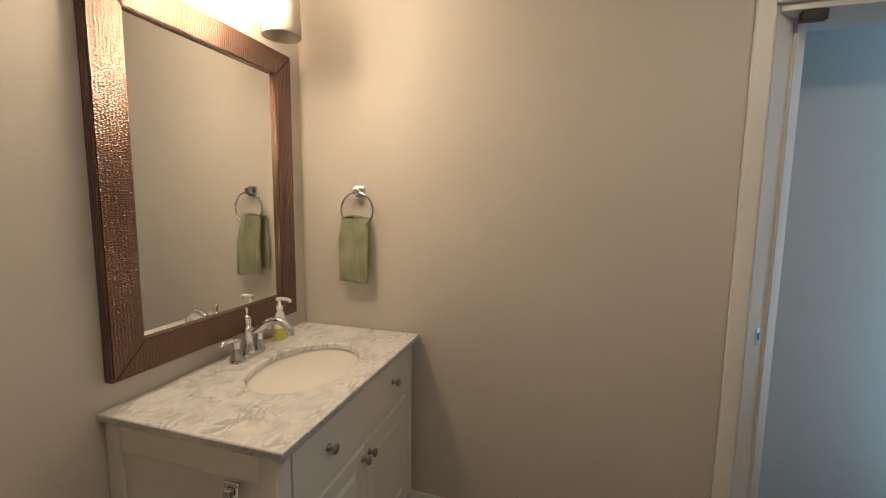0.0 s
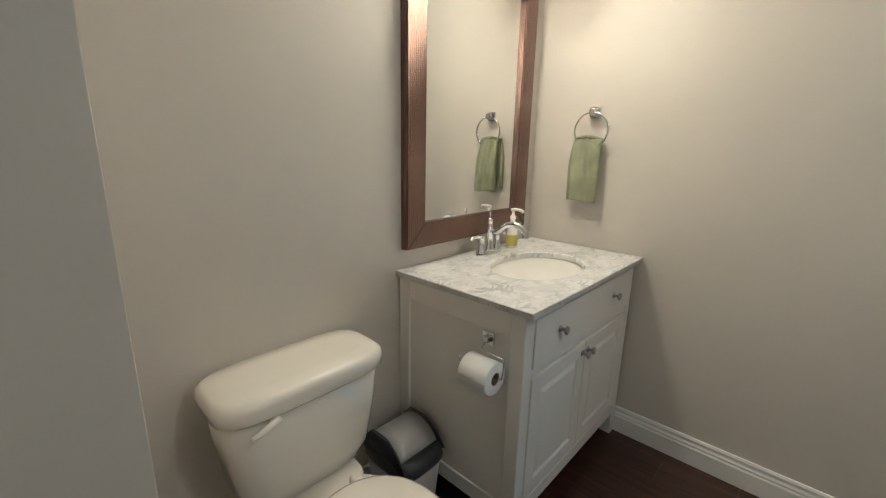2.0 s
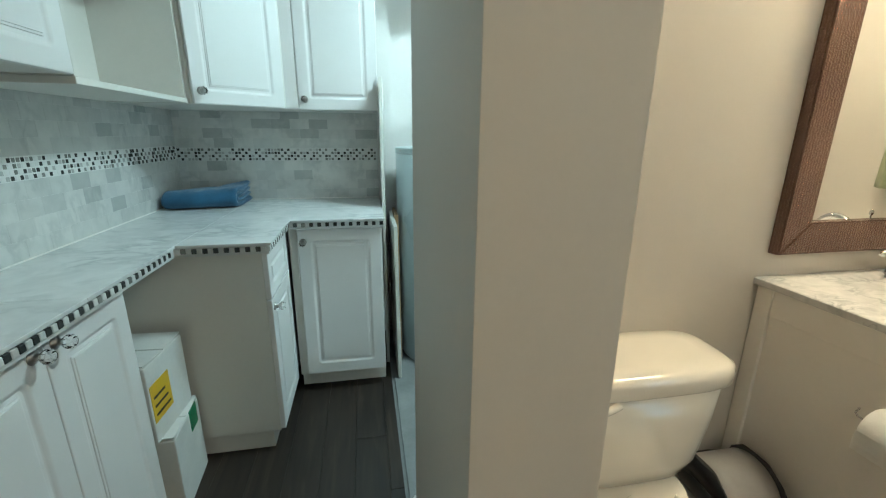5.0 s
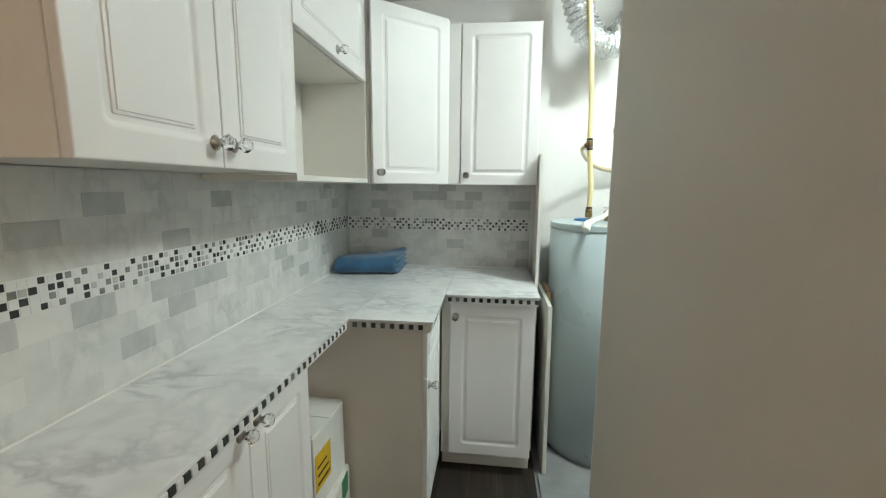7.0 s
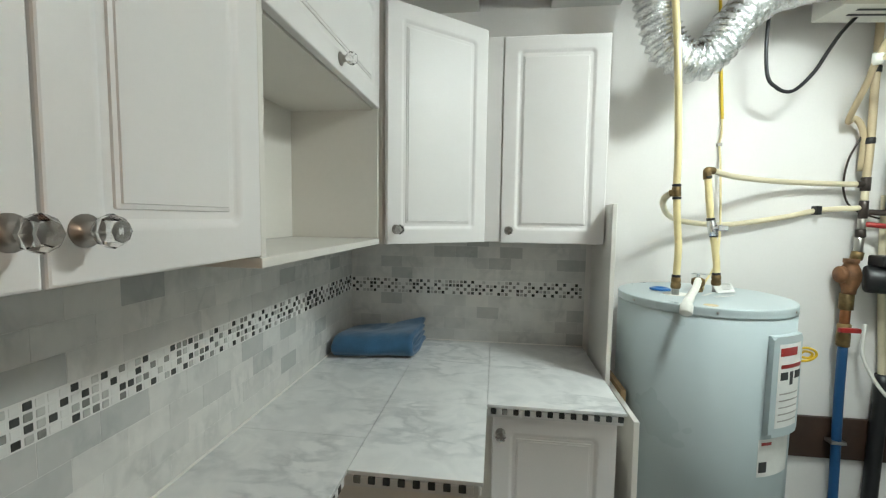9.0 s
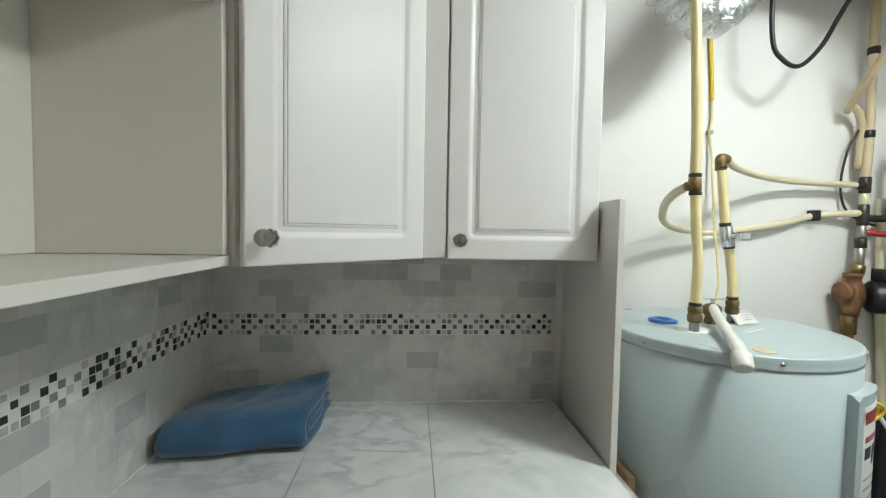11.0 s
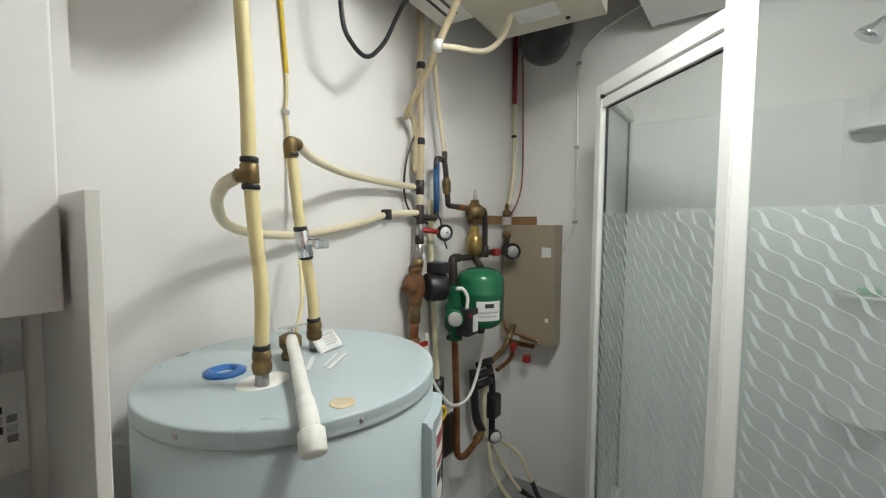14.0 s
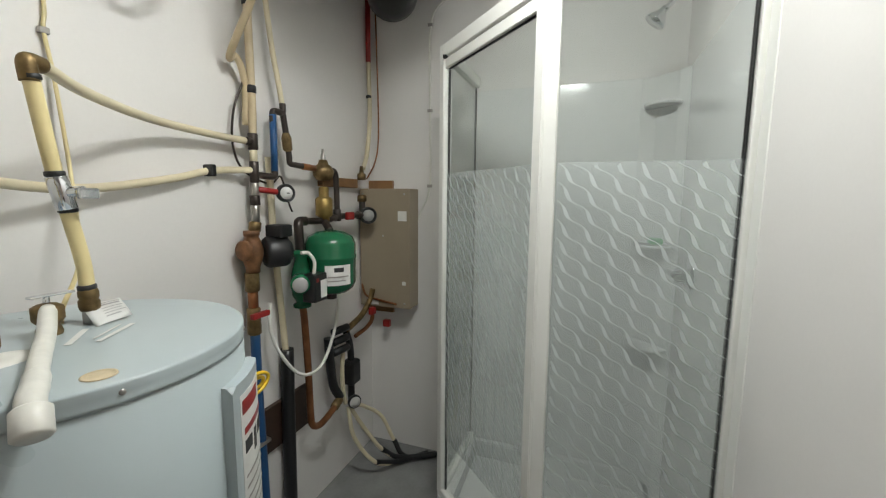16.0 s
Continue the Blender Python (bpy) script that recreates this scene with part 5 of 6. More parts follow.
fitting((-0.846, YP, 1.50), (-0.846, YP, 1.575), 0.016, IRON, riser, "tee")
fitting((-0.846, YP, 1.455), (-0.848, YP, 1.50), 0.014, NICKEL, riser, "nipple")
fitting((-0.848, YP, 1.42), (-0.850, YP, 1.455), 0.018, IRON, riser, "coupling")
fitting((-0.852, YP, 1.36), (-0.850, YP, 1.42), 0.015, NICKEL, riser, "nipple")
fitting((-0.858, YP, 1.325), (-0.852, YP, 1.36), 0.021, BRASS, riser, "union", "", 8)
part("pump_volute", lathe([(0, 0), (0.024, 0), (0.025, 0.02), (0.030, 0.035), (0.037, 0.06), (0.038, 0.085), (0.031, 0.11), (0.023, 0.13), (0.027, 0.134), (0.027, 0.15), (0, 0.15)], (-0.878, YP - 0.005, 1.18), 24), RUST, riser, "rusty cast pump volute")
flange = part("pump_flange", cyl((-0.928, YP - 0.01, 1.262), (-0.908, YP - 0.01, 1.262), 0.036, 20), RUST, riser)
motor = part("pump_motor", lathe([(0, 0), (0.050, 0), (0.056, 0.006), (0.058, 0.012), (0.058, 0.070), (0.054, 0.080), (0.040, 0.084), (0.038, 0.092), (0, 0.094)], (-0.845, YP - 0.03, 1.250), 28, (0.85, -0.5, 0.02)), BLACK, riser, "black round pump motor")
part("junction_box", box_bm((-0.835, 1.50, 1.305), (-0.775, 1.575, 1.35), 0.006), BLACK, motor)
fitting((-0.880, YP, 1.11), (-0.880, YP, 1.18), 0.025, BRASS, riser, "flange_neck", "", 8)
fitting((-0.880, YP, 1.05), (-0.880, YP, 1.11), 0.018, COPPER, riser, "nipple")
fitting((-0.880, YP, 0.95), (-0.880, YP, 1.05), 0.024, BRASS, riser, "ball_valve", "brass ball valve", 8)
part("valve_handle", box_bm((-0.925, 1.555, 1.018), (-0.845, 1.575, 1.038), 0.004), RED, riser, "red lever handle")
part("blue_pipe", tube([(-0.878, YP, 0.955), (-0.876, YP, 0.7), (-0.866, YP, 0.3), (-0.862, YP, 0.0)], 0.0175, 16), BLUE_PEX, riser, "blue plastic pipe")
part("strap", box_bm((-0.905, 1.58, 0.515), (-0.842, YH - 0.03, 0.53), 0.003), NICKEL, riser)
part("bleed_tube", tube([(-0.87, 1.61, 1.84), (-0.905, 1.62, 1.74), (-0.905, 1.63, 1.62), (-0.86, 1.63, 1.54), (-0.74, 1.63, 1.50), (-0.68, 1.63, 1.53), (-0.645, 1.63, 1.44), (-0.62, 1.63, 1.39)], 0.004, 8), IRON, riser, "thin black cable")

g1 = thing("pressure_gauge", (-0.74, 1.55, 1.465), "small round gauge on a red branch fitting", "gauge", "gauges")
part("branch", cyl((-0.846, YP, 1.478), (-0.775, 1.565, 1.468), 0.011, 12), RED, g1)
part("case", lathe([(0, 0), (0.033, 0), (0.034, 0.004), (0.034, 0.022), (0.030, 0.024), (0.029, 0.020), (0, 0.020)], (-0.738, 1.565, 1.465), 28, (-0.45, -0.9, 0)), BLACK, g1)
part("dial", lathe([(0.0235, 0), (0.0235, 0.001), (0, 0.001)], (-0.738 - 0.45 * 0.0205, 1.565 - 0.9 * 0.0205, 1.465), 24, (-0.45, -0.9, 0)), PAPER, g1, "white dial")
part("needle", box_bm((-0.750, 1.5405, 1.463), (-0.732, 1.5415, 1.467)), INK, g1)

mixer = thing("mixing_valve", (-0.47, 1.58, 1.56), "brass mixing valve with iron pipes and a check valve", "valve", "wall piping")
part("feed_tube", tube([(-0.80, 1.60, 2.5), (-0.755, 1.59, 2.05), (-0.725, 1.585, 1.88), (-0.712, 1.58, 1.79)], 0.010, 12), PEX_PALE, mixer, "pale feed tube")
part("top_bridge", tube([(-0.766, 1.58, 1.70), (-0.766, 1.58, 1.752), (-0.755, 1.58, 1.765), (-0.72, 1.58, 1.765), (-0.712, 1.58, 1.77), (-0.712, 1.58, 1.80)], 0.012, 12, 4), IRON, mixer)
part("blue_stub", tube([(-0.766, 1.58, 1.75), (-0.766, 1.58, 1.535)], 0.0125, 12, smooth=False), BLUE_PEX, mixer, "blue plastic stub pipe")
part("stub_elbow", tube([(-0.766, 1.58, 1.545), (-0.77, 1.58, 1.528), (-0.79, 1.585, 1.525), (-0.84, 1.60, 1.528)], 0.0125, 12), IRON, mixer)
part("iron_drop", tube([(-0.712, 1.58, 1.765), (-0.70, 1.58, 1.70), (-0.686, 1.58, 1.61), (-0.682, 1.58, 1.582), (-0.65, 1.58, 1.577), (-0.60, 1.58, 1.575)], 0.0115, 12), IRON, mixer)
part("check_valve", lathe([(0.012, 0), (0.018, 0.008), (0.019, 0.05), (0.015, 0.062), (0.012, 0.07)], (-0.691, 1.58, 1.625), 8, (-0.12, 0, 1)), BRASS, mixer, "brass check valve")
part("inlet", cyl((-0.61, 1.58, 1.575), (-0.53, 1.58, 1.572), 0.0135, 12), COPPER, mixer)
part("body", lathe([(0, 0), (0.03, 0), (0.044, 0.02), (0.046, 0.04), (0.036, 0.06), (0.022, 0.07), (0.018, 0.088), (0, 0.09)], (-0.47, 1.58, 1.525), 20), BRASS, mixer)
part("bonnet", lathe([(0.012, 0), (0.010, 0.02), (0.006, 0.03), (0.006, 0.045), (0, 0.047)], (-0.47, 1.58, 1.613), 10), NICKEL, mixer)
part("outlet", tube([(-0.43, 1.58, 1.565), (-0.395, 1.58, 1.57), (-0.378, 1.58, 1.55), (-0.374, 1.58, 1.50), (-0.372, 1.58, 1.39)], 0.0135, 12), IRON, mixer)
part("outlet_tee", cyl((-0.372, 1.58, 1.34), (-0.372, 1.58, 1.395), 0.018, 12), IRON, mixer)
part("cross_pipe", tube([(-0.62, 1.58, 1.352), (-0.48, 1.58, 1.348), (-0.372, 1.58, 1.36), (-0.30, 1.58, 1.362), (-0.20, 1.575, 1.362)], 0.0145, 12), IRON, mixer)
part("elbow", tube([(-0.60, 1.58, 1.352), (-0.64, 1.58, 1.35), (-0.652, 1.575, 1.325), (-0.652, 1.57, 1.24), (-0.655, 1.56, 1.16)], 0.0195, 12), IRON, mixer)
part("air_separator", lathe([(0, 0), (0.022, 0), (0.022, 0.02), (0.037, 0.03), (0.037, 0.10), (0.030, 0.108), (0.022, 0.112), (0.022, 0.15), (0.012, 0.155), (0, 0.155)], (-0.478, 1.575, 1.342), 20), BRASS_CLEAN, mixer, "brass air separator")
part("valve_handle", box_bm((-0.352, 1.535, 1.345), (-0.292, 1.552, 1.382), 0.005), RED, mixer, "red lever handle")

g2 = thing("boiler_gauge", (-0.16, 1.55, 1.36), "round pressure gauge with a brass vent beside the boiler", "gauge", "gauges")
part("body", cyl((-0.21, 1.57, 1.362), (-0.15, 1.57, 1.362), 0.02, 14), IRON, g2)
part("stem", cyl((-0.165, 1.57, 1.36), (-0.165, 1.57, 1.46), 0.016, 12), IRON, g2)
part("vent", lathe([(0, 0), (0.024, 0), (0.024, 0.03), (0.014, 0.035), (0, 0.035)], (-0.165, 1.57, 1.43), 14), BRASS, g2, "brass vent cap")
part("case", lathe([(0, 0), (0.042, 0), (0.043, 0.004), (0.043, 0.028), (0.038, 0.030), (0.037, 0.026), (0, 0.026)], (-0.148, 1.55, 1.36), 28, (-0.75, -0.65, 0)), BLACK, g2)
part("dial", lathe([(0.030, 0), (0.030, 0.001), (0, 0.001)], (-0.148 - 0.75 * 0.0265, 1.55 - 0.65 * 0.0265, 1.36), 24, (-0.75, -0.65, 0)), BIN_GREY, g2, "white dial")

tank = thing("expansion_tank", (-0.566, 1.49, 1.02), "green enamelled expansion tank with a white label", "tank")
TX, TY = -0.556, 1.492
part("shell", lathe([(0, 0), (0.04, 0.0), (0.07, 0.008), (0.092, 0.025), (0.102, 0.048), (0.104, 0.15), (0.1065, 0.155), (0.1065, 0.162), (0.104, 0.167), (0.104, 0.215), (0.092, 0.243), (0.056, 0.262), (0.02, 0.268), (0, 0.268)], (TX, TY, 1.045), 48), GREEN, tank)
part("neck", cyl((TX, TY, 1.31), (-0.478, 1.575, 1.345), 0.016, 12), IRON, tank)
part("foot_valve", cyl((TX, TY, 1.02), (TX, TY, 1.048), 0.022, 14), IRON, tank)
lab = []
for (a0, a1, z0, z1, m, nm, r) in ((202, 262, 1.095, 1.178, PAPER, "label", 0.1050), (222, 244, 1.150, 1.168, INK, "brand_oval", 0.1058), (208, 256, 1.128, 1.133, NICKEL, "text_bar", 0.1058), (208, 248, 1.112, 1.116, NICKEL, "text_bar", 0.1058)):
    bm = bmesh.new()
    cols = [[bm.verts.new((TX + r * math.cos(math.radians(a0 + (a1 - a0) * i / 10)), TY + r * math.sin(math.radians(a0 + (a1 - a0) * i / 10)), z)) for z in (z0, z1)] for i in range(11)]
    for p, q in zip(cols, cols[1:]):
        bm.faces.new((p[0], q[0], q[1], p[1]))
    lab.append(part(nm, bm, m, tank if nm == "label" else lab[0], "white printed label" if nm == "label" else ""))

pump = thing("circulator_pump", (-0.72, 1.5, 1.0), "green circulator pump with a black control box", "pump")
part("volute", lathe([(0, 0), (0.035, 0), (0.035, 0.012), (0.022, 0.02), (0.038, 0.05), (0.042, 0.10), (0.038, 0.14), (0.024, 0.20), (0.036, 0.215), (0.036, 0.23), (0, 0.23)], (-0.680, 1.545, 1.01), 22), GREEN, pump)
part("motor", cyl((-0.70, 1.535, 1.12), (-0.765, 1.483, 1.12), 0.036, 24), GREEN, pump)
part("face", lathe([(0, 0), (0.029, 0), (0.029, 0.005), (0.022, 0.009), (0, 0.009)], (-0.765, 1.483, 1.12), 26, (-0.78, -0.62, 0)), BIN_GREY, pump, "pale speed dial")
ctrl = part("control_box", box_bm((-0.735, 1.44, 1.045), (-0.655, 1.50, 1.155), 0.006), BLACK, pump)
part("sticker", box_bm((-0.70, 1.438, 1.06), (-0.662, 1.4395, 1.13), 0.0005), PAPER, ctrl)
part("lamp", box_bm((-0.725, 1.438, 1.125), (-0.71, 1.4395, 1.14), 0.0005), RED, ctrl)
part("conduit", tube([(-0.70, 1.47, 1.15), (-0.695, 1.47, 1.20), (-0.715, 1.48, 1.235), (-0.745, 1.49, 1.24)], 0.007, 10), WHITE_PLASTIC, pump)

cop = thing("copper_return_pipe", (-0.65, 1.55, 0.45), "dull copper pipe bending to the floor manifold", "pipe", "wall piping")
part("pipe", tube([(-0.680, 1.545, 1.012), (-0.665, 1.55, 0.95), (-0.652, 1.55, 0.75), (-0.645, 1.55, 0.54), (-0.635, 1.55, 0.475), (-0.59, 1.55, 0.448), (-0.53, 1.55, 0.455), (-0.44, 1.555, 0.478)], 0.0145, 14), COPPER, cop)
part("joint", cyl((-0.47, 1.555, 0.468), (-0.415, 1.56, 0.485), 0.021, 8), BRASS, cop)

man = thing("floor_heating_manifold", (-0.42, 1.57, 0.4), "black manifold block with valves, gauge and plastic loops", "manifold")
part("supply_bar", tube([(-0.41, 1.56, 0.49), (-0.435, 1.58, 0.56), (-0.455, 1.58, 0.68), (-0.46, 1.585, 0.80)], 0.021, 12), BLACK, man)
for k in range(3):
    z = 0.72 + 0.05 * k
    part("cap", cyl((-0.44, 1.575, z), (-0.355, 1.545, z + 0.01), 0.018, 12), BLACK, man)
part("mix_block", box_bm((-0.345, 1.53, 0.52), (-0.265, 1.60, 0.64), 0.012, 3), BLACK, man)
part("return_bar", tube([(-0.305, 1.565, 0.40), (-0.305, 1.565, 0.55), (-0.30, 1.57, 0.70), (-0.33, 1.575, 0.80)], 0.017, 12), BLACK, man)
part("hose", tube([(-0.36, 1.57, 0.72), (-0.375, 1.57, 0.62), (-0.37, 1.57, 0.50), (-0.35, 1.57, 0.43)], 0.011, 10), PEX_PALE, man)
part("brass_pipe", tube([(-0.34, 1.57, 0.80), (-0.25, 1.575, 0.815), (-0.17, 1.575, 0.84), (-0.10, 1.57, 0.90), (-0.085, 1.56, 0.96)], 0.015, 12), BRASS, man)
part("drop_pipe", tube([(-0.09, 1.56, 0.83), (-0.10, 1.56, 0.79), (-0.15, 1.565, 0.76), (-0.25, 1.57, 0.745)], 0.011, 10), COPPER, man)
part("valve_handle", box_bm((-0.165, 1.515, 0.835), (-0.125, 1.545, 0.875), 0.008), RED, man, "red valve handle")
part("valve_handle", box_bm((-0.035, 1.49, 0.735), (-0.005, 1.53, 0.775), 0.006), RED, man, "red valve handle")
gg = part("gauge", lathe([(0, 0), (0.034, 0), (0.034, 0.014), (0.030, 0.016), (0, 0.016)], (-0.315, 1.545, 0.43), 24, (-0.6, -0.8, 0)), BLACK, man)
part("dial", lathe([(0.028, 0), (0.028, 0.001), (0, 0.001)], (-0.315 - 0.6 * 0.0165, 1.545 - 0.8 * 0.0165, 0.43), 22, (-0.6, -0.8, 0)), PAPER, gg, "white dial")
for k, pts in enumerate(([(-0.33, 1.57, 0.40), (-0.34, 1.53, 0.25), (-0.27, 1.45, 0.09), (-0.14, 1.38, 0.03), (0.0, 1.27, 0.02)], [(-0.31, 1.57, 0.39), (-0.26, 1.53, 0.27), (-0.20, 1.45, 0.12), (-0.12, 1.38, 0.04), (0.01, 1.22, 0.02)],
                         [(-0.29, 1.57, 0.40), (-0.18, 1.56, 0.33), (-0.11, 1.50, 0.25), (-0.10, 1.43, 0.12), (-0.09, 1.36, 0.03), (0.02, 1.18, 0.02)])):
    part("loop_hose", tube(pts, 0.0105, 10), PEX_PALE, man, "pale plastic heating hose")
    mid = Vector(pts[-2])
    part("hose_sleeve", tube([pts[-3], pts[-2], pts[-1]], 0.0135, 10), BLACK, man, "black hose sleeve")
part("white_cable", tube([(-0.80, 1.60, 1.05), (-0.81, 1.585, 0.92), (-0.77, 1.55, 0.80), (-0.70, 1.53, 0.73), (-0.60, 1.52, 0.735), (-0.50, 1.53, 0.83), (-0.44, 1.54, 0.95), (-0.42, 1.56, 1.05)], 0.007, 10), WHITE_PLASTIC, man, "white cable hanging in a loop")

drop = thing("drop_pipe", (-0.715, 1.61, 0.0), "pale plastic pipe dropping into a black sleeve", "pipe", "wall piping")
part("pipe", tube([(-0.752, 1.622, 1.60), (-0.748, 1.622, 1.53), (-0.740, 1.622, 1.30), (-0.712, 1.62, 0.95), (-0.705, 1.615, 0.80)], 0.013, 12), PEX_PALE, drop)
part("sleeve", tube([(-0.703, 1.612, 0.83), (-0.712, 1.61, 0.4), (-0.718, 1.61, 0.0)], 0.027, 18), BLACK, drop, "black plastic sleeve")
solid("backing_board", box_bm((-1.04, YH - 0.02, 0.425), (-0.53, YH - 0.001, 0.612), 0.002), DARK_WOOD, "dark stained board screwed to the wall", "board")
solid("mounting_board", box_bm((XF - 0.02, 1.30 + 0.20, 0.80), (XF - 0.001, YH - 0.003, 1.545), 0.002), PLY, "brown plywood panel behind the boiler", "board")
solid("wood_block", box_bm((-0.50, 1.60, 0.985), (-0.30, YH - 0.001, 1.035), 0.003), RAW_WOOD, "small pine block screwed under the tank", "block")
solid("wood_block", box_bm((-0.42, 1.62, 1.50), (-0.12, YH - 0.001, 1.545), 0.003), PLY, "brown wooden block holding the upper pipes", "block")

boil = thing("boiler_box", (0.0, 1.5, 0.86), "taupe steel electric boiler box on the wall", "boiler")
part("cover", box_bm((-0.075, 1.345, 0.862), (XF - 0.021, 1.640, 1.498), 0.003), BEIGE, boil)
part("label", box_bm((-0.0765, 1.362, 1.33), (-0.075, 1.412, 1.382), 0.0004), PAPER, boil, "white sticker")
part("label", box_bm((-0.0765, 1.368, 0.99), (-0.075, 1.388, 1.01), 0.0004), PAPER, boil, "white sticker")
part("label", box_bm((-0.0765, 1.53, 0.872), (-0.075, 1.60, 0.905), 0.0004), PAPER, boil, "white sticker")
for y, z in ((1.375, 0.89), (1.375, 1.47), (1.620, 1.47), (1.50, 1.25)):
    part("screw", lathe([(0.006, 0), (0.005, 0.002), (0, 0.003)], (-0.075, y, z), 10, (-1, 0, 0)), NICKEL, boil)
part("lead", tube([(-0.080, 1.63, 0.98), (-0.085, 1.60, 0.92), (-0.083, 1.52, 0.90), (-0.081, 1.42, 0.885)], 0.006, 8), COPPER, boil, "red-brown lead")

vt = thing("vent_tube", (0.02, 1.62, 1.6), "pale tube with a red sleeve above the boiler", "pipe", "wall piping")
part("tube", tube([(0.02, 1.63, 2.55), (0.02, 1.63, 2.2), (0.02, 1.625, 1.9), (-0.02, 1.62, 1.70), (-0.10, 1.60, 1.60)], 0.012, 12), PEX_PALE, vt)
part("sleeve", tube([(0.02, 1.63, 2.56), (0.02, 1.63, 2.17)], 0.0135, 12, smooth=False), RED, vt, "red sleeve")
part("clamp", cyl((0.02, 1.63, 1.985), (0.02, 1.63, 2.0), 0.015, 12), BLACK, vt)
part("vent", lathe([(0, 0), (0.022, 0), (0.022, 0.03), (0.012, 0.035), (0.008, 0.07), (0, 0.07)], (-0.15, 1.58, 1.54), 14), BRASS, vt, "brass vent")
part("lead", tube([(0.04, 1.60, 2.55), (0.042, 1.59, 2.2), (0.042, 1.585, 1.8), (0.03, 1.60, 1.65), (-0.03, 1.62, 1.55)], 0.004, 8), COPPER, vt, "thin red-brown wire")

cab = thing("wall_cable", (XF, 1.28, 1.5), "off-white cable clipped down the white wall", "cable")
part("cable", tube([(0.03, 0.98, 2.53), (XF - 0.007, 1.10, 2.50), (XF - 0.007, 1.20, 2.45), (XF - 0.007, 1.283, 2.33), (XF - 0.007, 1.285, 1.9), (XF - 0.007, 1.284, 1.52), (XF - 0.008, 1.335, 1.38), (XF - 0.03, 1.352, 1.31)], 0.0055, 8), WHITE_PLASTIC, cab)
for z in (2.33, 1.905, 1.515):
    part("clip", box_bm((XF - 0.014, 1.272, z - 0.008), (XF - 0.001, 1.298, z + 0.008), 0.002), NICKEL, cab)

# ventilation unit under the joists, with its black duct
hrv = thing("ventilation_unit", (-0.8, 1.25, 2.27), "beige steel ventilation unit hung under the joists", "ventilator")
m = pose(-0.52, 1.22, 2.27, 0, 0, 5)
for nm, a, b, mt, lb in (("case", (-0.62, -0.22, 0), (0.0, 0.21, 0.36), HRV_STEEL, ""), ("sticker", (-0.19, -0.08, -0.0015), (-0.09, 0.08, -0.0005), PAPER, "white sticker"), ("drain_plug", (-0.06, -0.10, -0.006), (-0.045, -0.085, 0), BLACK, ""),
                         ("end_box", (-0.60, 0.213, 0.004), (-0.22, 0.36, 0.20), WHITE_PLASTIC, "white plastic end box")):
    bm = box_bm(a, b, 0.004 if nm == "case" else 0.0)
    bm.transform(m)
    o = part(nm, bm, mt, hrv, lb)
    if nm == "end_box":
        for k in range(2):
            bm = box_bm((-0.52, 0.25 + 0.04 * k, 0.0025), (-0.28, 0.262 + 0.04 * k, 0.0045))
            bm.transform(m)
            part("slot", bm, BLACK, o)
for pts, r, mt, nm, lb in (([(-0.70, 1.28, 2.36), (-0.71, 1.30, 2.22), (-0.80, 1.33, 2.12), (-0.95, 1.36, 2.085), (-1.0, 1.40, 2.085)], 0.010, PEX_PALE, "condensate_hose", "pale condensate hose"),
                           ([(-0.93, 1.18, 2.62), (-0.97, 1.30, 2.30), (-1.0, 1.40, 2.085), (-0.98, 1.46, 2.02), (-0.95, 1.56, 1.93), (-0.93, 1.60, 1.90), (-0.91, 1.60, 1.915), (-0.885, 1.60, 1.89), (-0.86, 1.61, 1.83), (-0.855, 1.62, 1.70)], 0.0115, TAN_HOSE, "drain_hose", "tan drain hose"),
                           ([(-1.30, 1.46, 2.62), (-1.325, 1.49, 2.30), (-1.315, 1.50, 2.085), (-1.275, 1.50, 2.018), (-1.215, 1.50, 2.003), (-1.146, 1.50, 2.069), (-1.093, 1.50, 2.161), (-1.05, 1.50, 2.23), (-0.98, 1.50, 2.31)], 0.007, BLACK, "power_cord", "black power cord"),
                           ([(-1.30, 1.45, 2.58), (-1.15, 1.50, 2.38), (-0.98, 1.55, 2.33), (-0.88, 1.58, 2.31)], 0.005, BLACK, "lead", "thin black lead")):
    part(nm, tube(pts, r, 12), mt, hrv, lb)
part("tee", lathe([(0.0, -0.02), (0.016, -0.02), (0.017, 0.0), (0.016, 0.02), (0, 0.02)], (-1.0, 1.40, 2.085), 14, (0.3, 0.4, -1)), WHITE_PLASTIC, hrv, "white plastic tee")
solid("black_duct", corrugated([(-0.34, 1.20, 2.66), (-0.34, 1.27, 2.43), (-0.31, 1.32, 2.345), (-0.21, 1.36, 2.39), (-0.12, 1.40, 2.62)], 0.108, 0.07, 0.04), BLACK, "black wrapped duct sagging below the joists", "duct")

